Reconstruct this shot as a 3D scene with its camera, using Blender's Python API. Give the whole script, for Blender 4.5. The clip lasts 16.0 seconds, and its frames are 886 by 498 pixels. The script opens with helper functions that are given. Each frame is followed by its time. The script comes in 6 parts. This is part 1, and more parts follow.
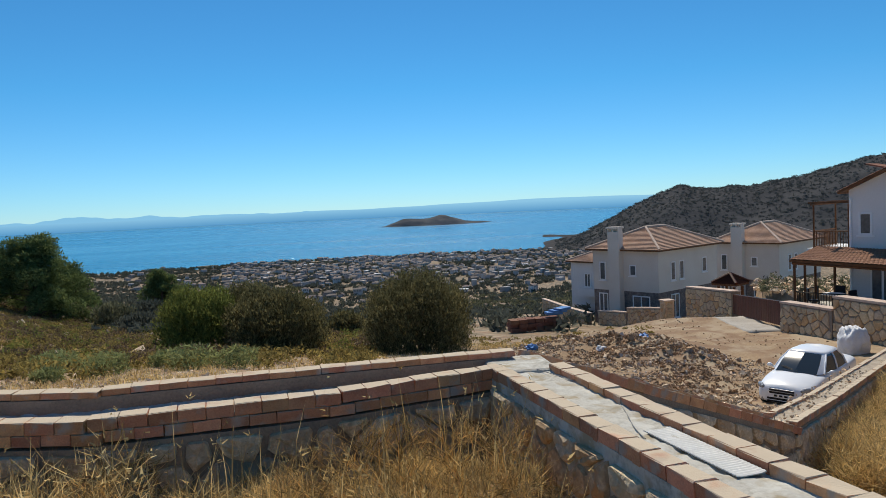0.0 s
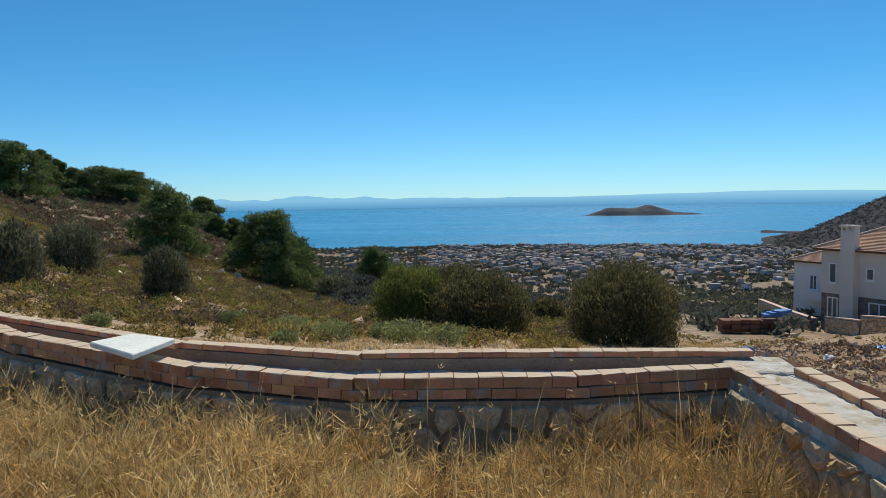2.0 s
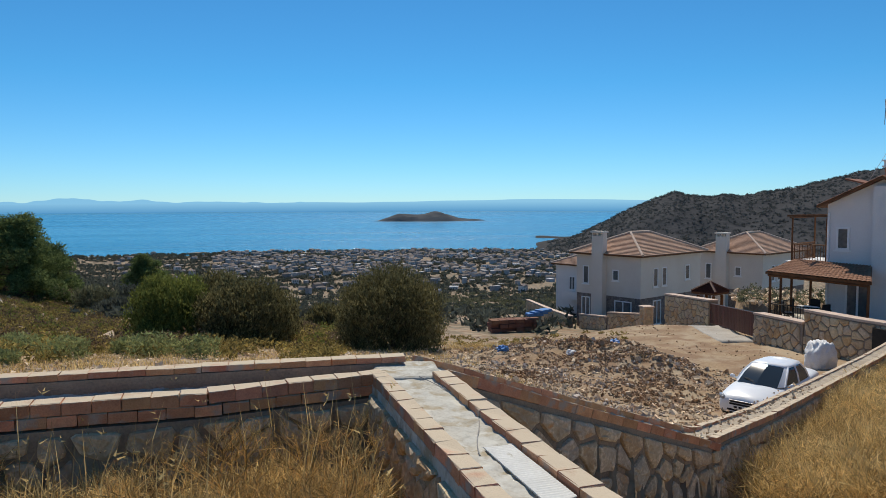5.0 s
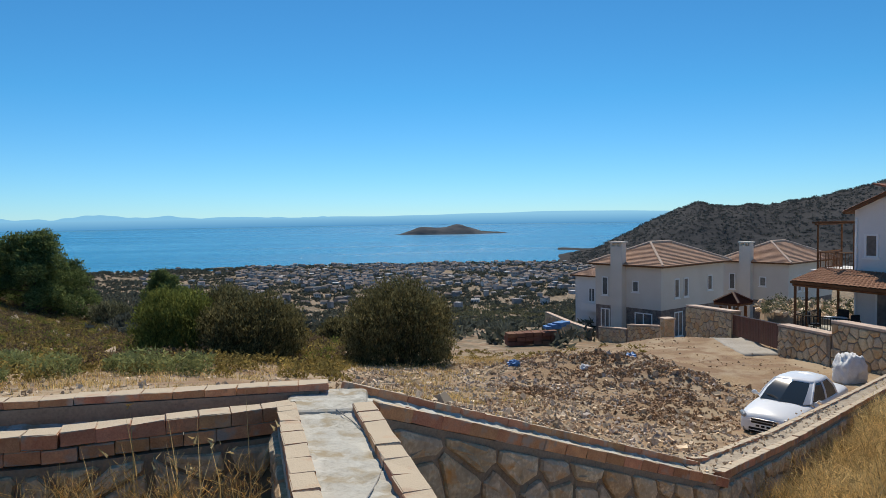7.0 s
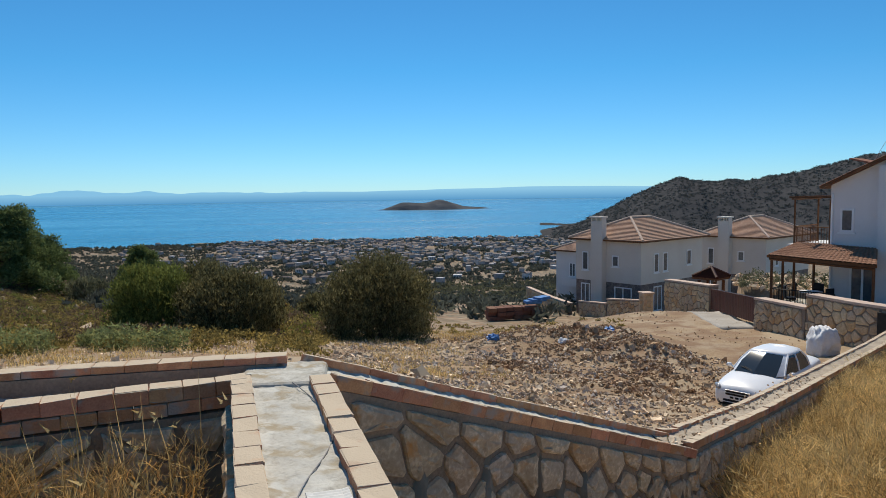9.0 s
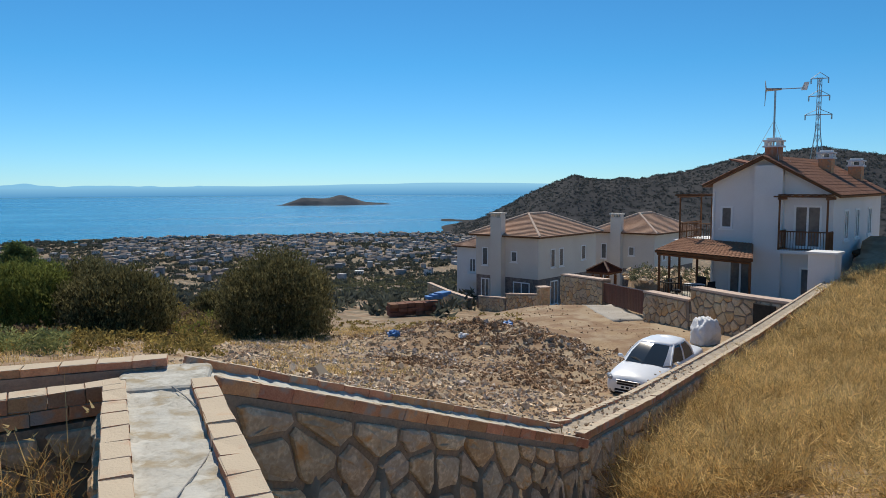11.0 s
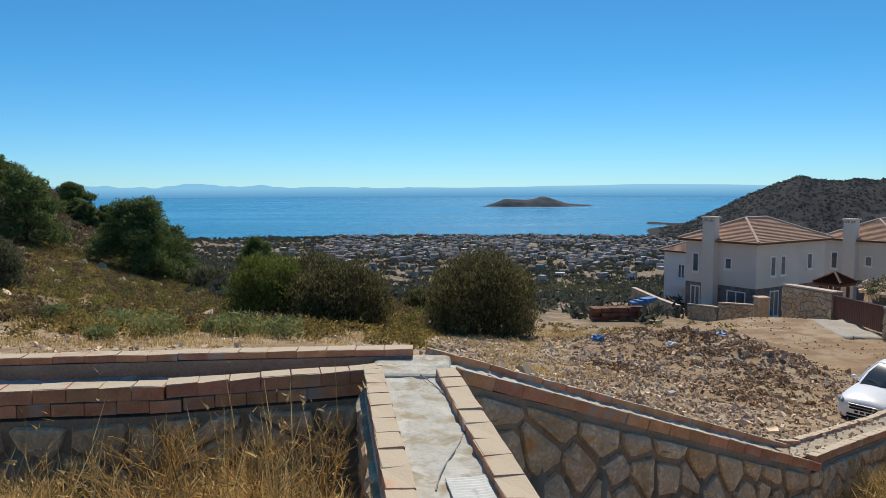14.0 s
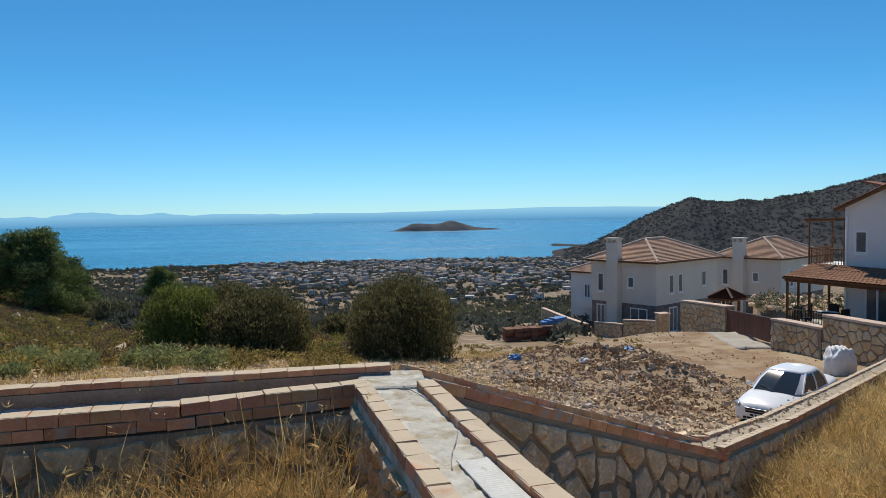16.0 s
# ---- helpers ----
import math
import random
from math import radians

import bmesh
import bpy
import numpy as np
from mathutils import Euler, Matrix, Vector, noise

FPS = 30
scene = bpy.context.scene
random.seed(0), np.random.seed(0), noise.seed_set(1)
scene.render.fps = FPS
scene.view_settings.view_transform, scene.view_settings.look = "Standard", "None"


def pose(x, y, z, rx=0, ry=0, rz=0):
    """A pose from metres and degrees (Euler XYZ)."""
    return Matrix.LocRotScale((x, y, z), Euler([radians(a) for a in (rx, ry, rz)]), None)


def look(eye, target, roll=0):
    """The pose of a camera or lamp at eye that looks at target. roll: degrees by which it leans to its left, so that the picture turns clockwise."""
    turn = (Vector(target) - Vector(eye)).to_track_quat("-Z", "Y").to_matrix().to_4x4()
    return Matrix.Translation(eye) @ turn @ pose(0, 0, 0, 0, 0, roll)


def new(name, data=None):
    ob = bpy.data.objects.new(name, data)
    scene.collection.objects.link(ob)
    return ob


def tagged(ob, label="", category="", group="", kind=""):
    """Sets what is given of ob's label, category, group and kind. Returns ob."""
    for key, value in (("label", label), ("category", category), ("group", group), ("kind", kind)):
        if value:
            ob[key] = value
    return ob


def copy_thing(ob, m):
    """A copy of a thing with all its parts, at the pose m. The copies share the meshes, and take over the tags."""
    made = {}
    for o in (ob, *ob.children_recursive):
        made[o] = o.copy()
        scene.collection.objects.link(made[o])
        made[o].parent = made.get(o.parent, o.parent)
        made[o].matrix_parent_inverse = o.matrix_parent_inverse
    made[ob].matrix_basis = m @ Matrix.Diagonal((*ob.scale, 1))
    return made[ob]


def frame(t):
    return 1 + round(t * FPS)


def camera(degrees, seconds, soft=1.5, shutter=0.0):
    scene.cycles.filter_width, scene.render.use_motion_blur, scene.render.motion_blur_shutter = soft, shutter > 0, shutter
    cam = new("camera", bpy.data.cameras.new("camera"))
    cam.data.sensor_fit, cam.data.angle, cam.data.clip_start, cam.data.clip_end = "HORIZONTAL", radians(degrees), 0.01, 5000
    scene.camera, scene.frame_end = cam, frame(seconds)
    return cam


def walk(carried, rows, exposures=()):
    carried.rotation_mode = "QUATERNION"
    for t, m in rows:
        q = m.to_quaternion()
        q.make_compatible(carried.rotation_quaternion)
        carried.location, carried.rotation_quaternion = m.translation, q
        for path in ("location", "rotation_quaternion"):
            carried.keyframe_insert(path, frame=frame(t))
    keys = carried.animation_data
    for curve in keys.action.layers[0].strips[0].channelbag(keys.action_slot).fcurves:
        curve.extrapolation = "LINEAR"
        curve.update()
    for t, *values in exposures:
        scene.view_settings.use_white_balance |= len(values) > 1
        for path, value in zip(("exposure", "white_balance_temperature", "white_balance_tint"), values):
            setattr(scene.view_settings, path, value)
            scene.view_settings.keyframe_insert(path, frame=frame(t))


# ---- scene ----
cam = camera(62.97, 16.0, soft=0.65)

PATH = [
    (0.0, pose(0.002, -0.001, 1.820, 86.53, 2.58, -11.30)),
    (0.5, pose(-0.105, -0.074, 1.837, 86.12, 0.70, -6.12)),
    (1.0, pose(-0.214, -0.154, 1.856, 86.31, 0.77, -2.10)),
    (1.5, pose(-0.303, -0.225, 1.861, 86.35, 0.06, 1.66)),
    (2.0, pose(-0.312, -0.214, 1.856, 85.97, 0.87, 4.64)),
    (2.5, pose(-0.236, -0.213, 1.862, 85.89, 0.89, -0.34)),
    (3.0, pose(-0.068, -0.080, 1.843, 85.88, 0.02, -3.49)),
    (3.5, pose(0.144, -0.132, 1.871, 86.05, -0.55, -6.83)),
    (4.0, pose(0.371, -0.255, 1.876, 86.42, -0.30, -10.51)),
    (4.2, pose(0.433, -0.290, 1.892, 86.32, 0.14, -12.81)),
    (6.3, pose(1.461, 0.690, 1.725, 86.22, 0.46, -9.16)),
    (6.5, pose(1.509, 0.756, 1.720, 86.73, 0.74, -9.31)),
    (7.0, pose(1.625, 0.857, 1.704, 87.30, 0.79, -9.99)),
    (7.5, pose(1.742, 0.912, 1.695, 87.26, -0.57, -9.85)),
    (8.0, pose(1.815, 0.984, 1.672, 86.99, 0.09, -12.16)),
    (8.5, pose(1.801, 0.938, 1.658, 86.25, 0.16, -12.36)),
    (9.0, pose(1.782, 0.946, 1.656, 85.34, 0.76, -11.38)),
    (9.5, pose(1.830, 0.978, 1.653, 85.15, 1.87, -12.09)),
    (9.7, pose(1.863, 0.984, 1.644, 85.04, 1.15, -13.68)),
    (11.8, pose(1.851, 1.039, 1.643, 84.99, 0.53, -19.83)),
    (12.0, pose(1.838, 1.009, 1.649, 85.22, 0.60, -15.87)),
    (12.5, pose(1.792, 0.943, 1.667, 85.22, 1.26, -9.05)),
    (13.0, pose(1.776, 0.925, 1.672, 85.15, 1.60, -6.65)),
    (13.5, pose(1.763, 0.919, 1.669, 85.05, 0.92, -6.94)),
    (14.0, pose(1.618, 0.807, 1.698, 85.12, 0.17, -3.24)),
    (14.5, pose(1.398, 0.722, 1.722, 85.49, 1.96, -2.34)),
    (15.0, pose(1.281, 0.558, 1.755, 86.52, 0.17, -4.99)),
    (15.5, pose(1.175, 0.295, 1.759, 87.99, -0.17, -7.18)),
    (16.0, pose(1.086, 0.113, 1.790, 87.01, 0.92, -10.50)),
]
walk(cam, PATH)

# ---- light ----
SUN_AZ, SUN_EL = radians(10.0), radians(49.0)
world = bpy.data.worlds.new("sky")
scene.world = world
world.use_nodes = True
wn = world.node_tree
sky = wn.nodes.new("ShaderNodeTexSky")
sky.sky_type = "NISHITA"
sky.sun_disc = False
sky.sun_elevation, sky.sun_rotation = SUN_EL, SUN_AZ
sky.altitude, sky.air_density, sky.dust_density, sky.ozone_density = 0, 0.75, 0.0, 4.0
wn.nodes["Background"].inputs["Strength"].default_value = 0.105
tint = wn.nodes.new("ShaderNodeMix")
tint.data_type, tint.blend_type = "RGBA", "MULTIPLY"
tint.inputs["Factor"].default_value = 1.0
up = wn.nodes.new("ShaderNodeSeparateXYZ")
way = wn.nodes.new("ShaderNodeTexCoord")
wn.links.new(way.outputs["Generated"], up.inputs[0])
pale = wn.nodes.new("ShaderNodeValToRGB")
pale.color_ramp.elements[0].position, pale.color_ramp.elements[1].position = 0.0, 0.16
pale.color_ramp.elements[0].color, pale.color_ramp.elements[1].color = (0.51, 0.79, 1.0, 1), (0.32, 0.82, 1.0, 1)
wn.links.new(up.outputs["Z"], pale.inputs[0])
wn.links.new(pale.outputs[0], tint.inputs["B"])
wn.links.new(sky.outputs[0], tint.inputs["A"])
wn.links.new(tint.outputs["Result"], wn.nodes["Background"].inputs[0])
sun = new("sun", bpy.data.lights.new("sun", "SUN"))
sun.data.energy, sun.data.angle, sun.data.color = 4.2, radians(0.53), (1.0, 0.91, 0.77)
sun_way = Vector((math.sin(SUN_AZ) * math.cos(SUN_EL), math.cos(SUN_AZ) * math.cos(SUN_EL), math.sin(SUN_EL)))
sun.matrix_world = look(sun_way * 100, (0, 0, 0))
scene.view_settings.exposure = 0.0


# ---- materials ----
def mat(name, color, dark=None, rough=0.85, scale=6.0, fine=60.0, bump=0.3, metal=0.0, vary=0.0, dist=0.01, spec=0.12, third=None):
    """A surface of two or three tones mixed at a coarse and a fine scale, with relief; vary: brightness change from piece to piece."""
    m = bpy.data.materials.new(name)
    m.use_nodes = True
    nt = m.node_tree
    bs = nt.nodes["Principled BSDF"]
    bs.inputs["Roughness"].default_value = rough
    bs.inputs["Metallic"].default_value = metal
    bs.inputs["Specular IOR Level"].default_value = spec
    dark = dark or tuple(c * 0.6 for c in color)
    tc = nt.nodes.new("ShaderNodeTexCoord")
    geo = nt.nodes.new("ShaderNodeNewGeometry")
    pos = geo.outputs["Position"]
    a = nt.nodes.new("ShaderNodeTexNoise")
    a.inputs["Scale"].default_value, a.inputs["Detail"].default_value = scale, 6
    b = nt.nodes.new("ShaderNodeTexNoise")
    b.inputs["Scale"].default_value, b.inputs["Detail"].default_value = fine, 4
    nt.links.new(pos, a.inputs["Vector"])
    nt.links.new(pos, b.inputs["Vector"])
    mx = nt.nodes.new("ShaderNodeMath")
    mx.operation = "MULTIPLY_ADD"
    mx.inputs[1].default_value = 0.45
    nt.links.new(b.outputs["Fac"], mx.inputs[0])
    half = nt.nodes.new("ShaderNodeMath")
    half.operation = "MULTIPLY"
    half.inputs[1].default_value = 0.55
    nt.links.new(a.outputs["Fac"], half.inputs[0])
    nt.links.new(half.outputs[0], mx.inputs[2])
    ramp = nt.nodes.new("ShaderNodeValToRGB")
    ramp.color_ramp.elements[0].position, ramp.color_ramp.elements[1].position = 0.36, 0.62
    ramp.color_ramp.elements[0].color, ramp.color_ramp.elements[1].color = (*dark, 1), (*color, 1)
    if third:
        e = ramp.color_ramp.elements.new(0.50)
        e.color = (*third, 1)
    nt.links.new(mx.outputs[0], ramp.inputs[0])
    out = ramp.outputs[0]
    if vary:
        info = nt.nodes.new("ShaderNodeObjectInfo")
        hs = nt.nodes.new("ShaderNodeHueSaturation")
        r = nt.nodes.new("ShaderNodeMapRange")
        r.inputs["To Min"].default_value, r.inputs["To Max"].default_value = 1 - vary, 1 + vary
        nt.links.new(info.outputs["Random"], r.inputs["Value"])
        nt.links.new(r.outputs[0], hs.inputs["Value"])
        h = nt.nodes.new("ShaderNodeMapRange")
        h.inputs["To Min"].default_value, h.inputs["To Max"].default_value = 0.5 - vary * 0.05, 0.5 + vary * 0.05
        sw = nt.nodes.new("ShaderNodeMath")
        sw.operation = "FRACT"
        ml = nt.nodes.new("ShaderNodeMath")
        ml.operation = "MULTIPLY"
        ml.inputs[1].default_value = 7.31
        nt.links.new(info.outputs["Random"], ml.inputs[0])
        nt.links.new(ml.outputs[0], sw.inputs[0])
        nt.links.new(sw.outputs[0], h.inputs["Value"])
        nt.links.new(h.outputs[0], hs.inputs["Hue"])
        nt.links.new(out, hs.inputs["Color"])
        out = hs.outputs[0]
    nt.links.new(out, bs.inputs["Base Color"])
    if bump:
        bp = nt.nodes.new("ShaderNodeBump")
        bp.inputs["Strength"].default_value, bp.inputs["Distance"].default_value = bump, dist
        nt.links.new(mx.outputs[0], bp.inputs["Height"])
        nt.links.new(bp.outputs[0], bs.inputs["Normal"])
    return m


def island_vary(m, amount):
    """Brightness that changes from one loose piece of a joined mesh to the next."""
    nt = m.node_tree
    bs = nt.nodes["Principled BSDF"]
    src = bs.inputs["Base Color"].links[0].from_socket
    geo = nt.nodes.new("ShaderNodeNewGeometry")
    hs = nt.nodes.new("ShaderNodeHueSaturation")
    r = nt.nodes.new("ShaderNodeMapRange")
    r.inputs["To Min"].default_value, r.inputs["To Max"].default_value = 1 - amount, 1 + amount
    nt.links.new(geo.outputs["Random Per Island"], r.inputs["Value"])
    nt.links.new(r.outputs[0], hs.inputs["Value"])
    nt.links.new(src, hs.inputs["Color"])
    nt.links.new(hs.outputs[0], bs.inputs["Base Color"])
    return m


M = {}
M["mortar"] = mat("mortar", (0.33, 0.26, 0.19), (0.21, 0.165, 0.12), scale=3, fine=50, bump=0.6, dist=0.02)
M["concrete"] = mat("concrete", (0.54, 0.53, 0.47), (0.33, 0.32, 0.27), scale=2.6, fine=38, bump=0.5, dist=0.02, third=(0.50, 0.48, 0.42))
M["apron"] = mat("apron", (0.46, 0.43, 0.38), (0.34, 0.30, 0.25), scale=0.8, fine=12, bump=0.3, dist=0.02)


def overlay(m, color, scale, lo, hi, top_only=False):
    """Patches of a second tone over a surface, in stains of that scale; top_only: on upward faces alone, cement dust
    with sunlit paleness put in.
    """
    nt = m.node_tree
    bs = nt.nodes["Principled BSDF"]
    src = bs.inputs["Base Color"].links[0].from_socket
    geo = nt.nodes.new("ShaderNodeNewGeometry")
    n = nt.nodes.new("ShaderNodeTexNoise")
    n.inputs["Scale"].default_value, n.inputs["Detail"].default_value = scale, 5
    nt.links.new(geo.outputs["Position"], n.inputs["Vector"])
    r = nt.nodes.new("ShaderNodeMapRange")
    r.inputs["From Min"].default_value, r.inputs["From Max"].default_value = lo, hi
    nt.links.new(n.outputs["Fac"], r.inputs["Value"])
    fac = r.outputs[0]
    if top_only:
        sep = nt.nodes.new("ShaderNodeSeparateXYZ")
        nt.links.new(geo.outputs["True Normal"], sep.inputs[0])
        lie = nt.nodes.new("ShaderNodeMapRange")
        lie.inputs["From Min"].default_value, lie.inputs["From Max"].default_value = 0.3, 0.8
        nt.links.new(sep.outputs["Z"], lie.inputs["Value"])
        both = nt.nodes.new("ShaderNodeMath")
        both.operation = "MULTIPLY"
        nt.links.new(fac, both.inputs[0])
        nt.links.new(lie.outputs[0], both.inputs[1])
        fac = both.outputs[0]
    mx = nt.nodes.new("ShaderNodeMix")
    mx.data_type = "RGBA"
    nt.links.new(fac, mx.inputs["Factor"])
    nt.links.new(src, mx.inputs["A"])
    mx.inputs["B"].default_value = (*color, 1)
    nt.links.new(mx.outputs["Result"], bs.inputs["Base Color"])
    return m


def piece_tones(m, tones, keep):
    """Gives each piece one of several tones, over which the grain stays in part."""
    nt = m.node_tree
    bs = nt.nodes["Principled BSDF"]
    src = bs.inputs["Base Color"].links[0].from_socket
    info = nt.nodes.new("ShaderNodeObjectInfo")
    ramp = nt.nodes.new("ShaderNodeValToRGB")
    ramp.color_ramp.interpolation = "CONSTANT"
    for i, c in enumerate(tones):
        e = ramp.color_ramp.elements[i] if i < 2 else ramp.color_ramp.elements.new(i / len(tones))
        e.position, e.color = i / len(tones), (*c, 1)
    nt.links.new(info.outputs["Random"], ramp.inputs[0])
    mx = nt.nodes.new("ShaderNodeMix")
    mx.data_type = "RGBA"
    mx.inputs["Factor"].default_value = keep
    nt.links.new(ramp.outputs[0], mx.inputs["A"])
    nt.links.new(src, mx.inputs["B"])
    nt.links.new(mx.outputs["Result"], bs.inputs["Base Color"])
    return m


overlay(M["concrete"], (0.38, 0.32, 0.22), 5.0, 0.50, 0.62)
overlay(M["concrete"], (0.58, 0.57, 0.51), 9.0, 0.54, 0.64)
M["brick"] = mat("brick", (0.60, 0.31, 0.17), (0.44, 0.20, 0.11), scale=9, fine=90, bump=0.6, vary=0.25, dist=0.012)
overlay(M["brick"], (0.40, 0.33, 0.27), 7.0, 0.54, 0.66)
# Pale tops: cement dust, plus sunlit brightness put into the colour.
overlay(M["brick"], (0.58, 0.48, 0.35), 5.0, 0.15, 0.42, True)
STONE_TONES = [(0.56, 0.41, 0.25), (0.60, 0.50, 0.37), (0.60, 0.34, 0.14), (0.50, 0.41, 0.30), (0.66, 0.50, 0.30), (0.46, 0.31, 0.18), (0.58, 0.45, 0.31)]
M["stone"] = piece_tones(mat("stone", (0.80, 0.66, 0.46), (0.34, 0.25, 0.16), scale=8, fine=34, bump=1.0, vary=0.2, dist=0.025, third=(0.46, 0.37, 0.26)), STONE_TONES, 0.6)
overlay(M["stone"], (0.55, 0.30, 0.12), 6.0, 0.60, 0.72)
M["garden_stone"] = piece_tones(mat("garden_stone", (0.66, 0.53, 0.37), (0.34, 0.25, 0.16), scale=3, fine=14, bump=0.9, vary=0.25, dist=0.04), STONE_TONES, 0.5)
M["plaster"] = mat("plaster", (0.76, 0.71, 0.63), (0.68, 0.62, 0.54), scale=0.5, fine=20, bump=0.1, dist=0.01)
M["white_plaster"] = mat("white_plaster", (0.82, 0.81, 0.80), (0.74, 0.73, 0.71), scale=0.5, fine=20, bump=0.1, dist=0.01)
M["roof"] = mat("roof", (0.50, 0.33, 0.24), (0.36, 0.22, 0.15), scale=1.5, fine=9, bump=0.3, dist=0.02)
M["red_tile"] = mat("red_tile", (0.29, 0.15, 0.10), (0.19, 0.09, 0.06), scale=2.0, fine=9, bump=0.3, vary=0.2)
M["ridge"] = mat("ridge", (0.66, 0.52, 0.42), (0.5, 0.38, 0.3), scale=2.0, fine=9, bump=0.3)
M["wood"] = mat("wood", (0.20, 0.10, 0.05), (0.11, 0.05, 0.025), rough=0.6, scale=3, fine=40, bump=0.3)
M["frame_white"] = mat("frame_white", (0.9, 0.9, 0.88), (0.85, 0.85, 0.83), rough=0.5, bump=0.05)
M["iron"] = mat("iron", (0.05, 0.045, 0.04), (0.03, 0.03, 0.03), rough=0.5, bump=0.1, metal=0.4)
M["steel"] = mat("steel", (0.5, 0.5, 0.5), (0.4, 0.4, 0.4), rough=0.4, bump=0.1, metal=0.8)
M["bark"] = mat("bark", (0.16, 0.12, 0.09), (0.08, 0.06, 0.045), scale=4, fine=30, bump=0.8)
M["paint"] = mat("paint", (0.86, 0.88, 0.90), (0.80, 0.83, 0.86), rough=0.28, scale=0.8, fine=4, bump=0.0, metal=0.0, spec=0.5)
M["tyre"] = mat("tyre", (0.03, 0.03, 0.03), (0.015, 0.015, 0.015), rough=0.85)
M["black"] = mat("black_plastic", (0.03, 0.03, 0.032), (0.02, 0.02, 0.02), rough=0.5, bump=0.1)
M["foam"] = mat("foam", (0.82, 0.86, 0.80), (0.62, 0.66, 0.6), scale=3, fine=30, bump=0.2)
M["bag"] = mat("bag", (0.85, 0.85, 0.85), (0.7, 0.7, 0.7), scale=5, fine=30, bump=0.6, dist=0.03)
M["blue"] = mat("blue_plastic", (0.12, 0.3, 0.6), (0.06, 0.16, 0.4), rough=0.4, scale=8, bump=0.3)
# Island and headland: the grey-blue of distance haze is put into the base colours.
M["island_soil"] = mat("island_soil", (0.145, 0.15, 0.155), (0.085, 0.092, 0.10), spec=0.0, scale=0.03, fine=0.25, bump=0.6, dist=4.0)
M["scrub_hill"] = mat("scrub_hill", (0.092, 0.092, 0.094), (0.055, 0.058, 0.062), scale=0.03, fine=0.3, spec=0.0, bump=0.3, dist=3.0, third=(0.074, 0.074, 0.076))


def leaf_mat(name, light, dark, amount=0.45):
    m = island_vary(mat(name, light, dark, rough=0.9, scale=0.8, fine=5, bump=0.0, spec=0.0), amount)
    nt = m.node_tree
    bs = nt.nodes["Principled BSDF"]
    thin = nt.nodes.new("ShaderNodeBsdfTranslucent")
    nt.links.new(bs.inputs["Base Color"].links[0].from_socket, thin.inputs["Color"])
    mx = nt.nodes.new("ShaderNodeMixShader")
    mx.inputs[0].default_value = 0.32
    nt.links.new(bs.outputs[0], mx.inputs[1])
    nt.links.new(thin.outputs[0], mx.inputs[2])
    nt.links.new(mx.outputs[0], nt.nodes["Material Output"].inputs["Surface"])
    return m


M["bush_leaf"] = leaf_mat("bush_leaf", (0.25, 0.22, 0.10), (0.10, 0.098, 0.05), 0.65)
M["green_leaf"] = leaf_mat("green_leaf", (0.26, 0.28, 0.075), (0.11, 0.135, 0.04))
M["pine_leaf"] = leaf_mat("pine_leaf", (0.22, 0.27, 0.10), (0.10, 0.135, 0.055))
M["olive_leaf"] = leaf_mat("olive_leaf", (0.21, 0.21, 0.125), (0.10, 0.105, 0.065))
M["weed_leaf"] = leaf_mat("weed_leaf", (0.36, 0.38, 0.16), (0.20, 0.23, 0.10))
M["scrub_leaf"] = leaf_mat("scrub_leaf", (0.40, 0.31, 0.10), (0.19, 0.155, 0.06), 0.55)
M["heath_leaf"] = leaf_mat("heath_leaf", (0.23, 0.165, 0.10), (0.11, 0.085, 0.06), 0.5)
M["straw"] = leaf_mat("straw", (0.78, 0.60, 0.29), (0.46, 0.31, 0.12), 0.6)
# Lifted grey-green: the haze over distant trees is put into the colour.
M["far_leaf"] = leaf_mat("far_leaf", (0.135, 0.145, 0.115), (0.08, 0.09, 0.075), 0.5)
M["rubble"] = island_vary(mat("rubble", (0.82, 0.68, 0.50), (0.52, 0.37, 0.23), scale=1.2, fine=25, bump=0.3, spec=0.0), 0.5)
M["grey_rubble"] = island_vary(mat("grey_rubble", (0.58, 0.51, 0.44), (0.36, 0.30, 0.25), scale=1.2, fine=25, bump=0.3, spec=0.0), 0.5)
M["clod"] = island_vary(mat("clod", (0.46, 0.32, 0.20), (0.29, 0.185, 0.11), scale=1.5, fine=25, bump=0.3, spec=0.0), 0.4)
# Muted walls, their whiteness dulled by haze put into the tone.
M["far_wall"] = island_vary(mat("far_wall", (0.62, 0.60, 0.58), (0.40, 0.38, 0.37), scale=0.2, fine=1.0, bump=0.0, vary=0.3), 0.35)
M["far_roof"] = island_vary(mat("far_roof", (0.36, 0.29, 0.25), (0.20, 0.17, 0.155), scale=0.1, fine=1.0, bump=0.0, vary=0.35), 0.4)


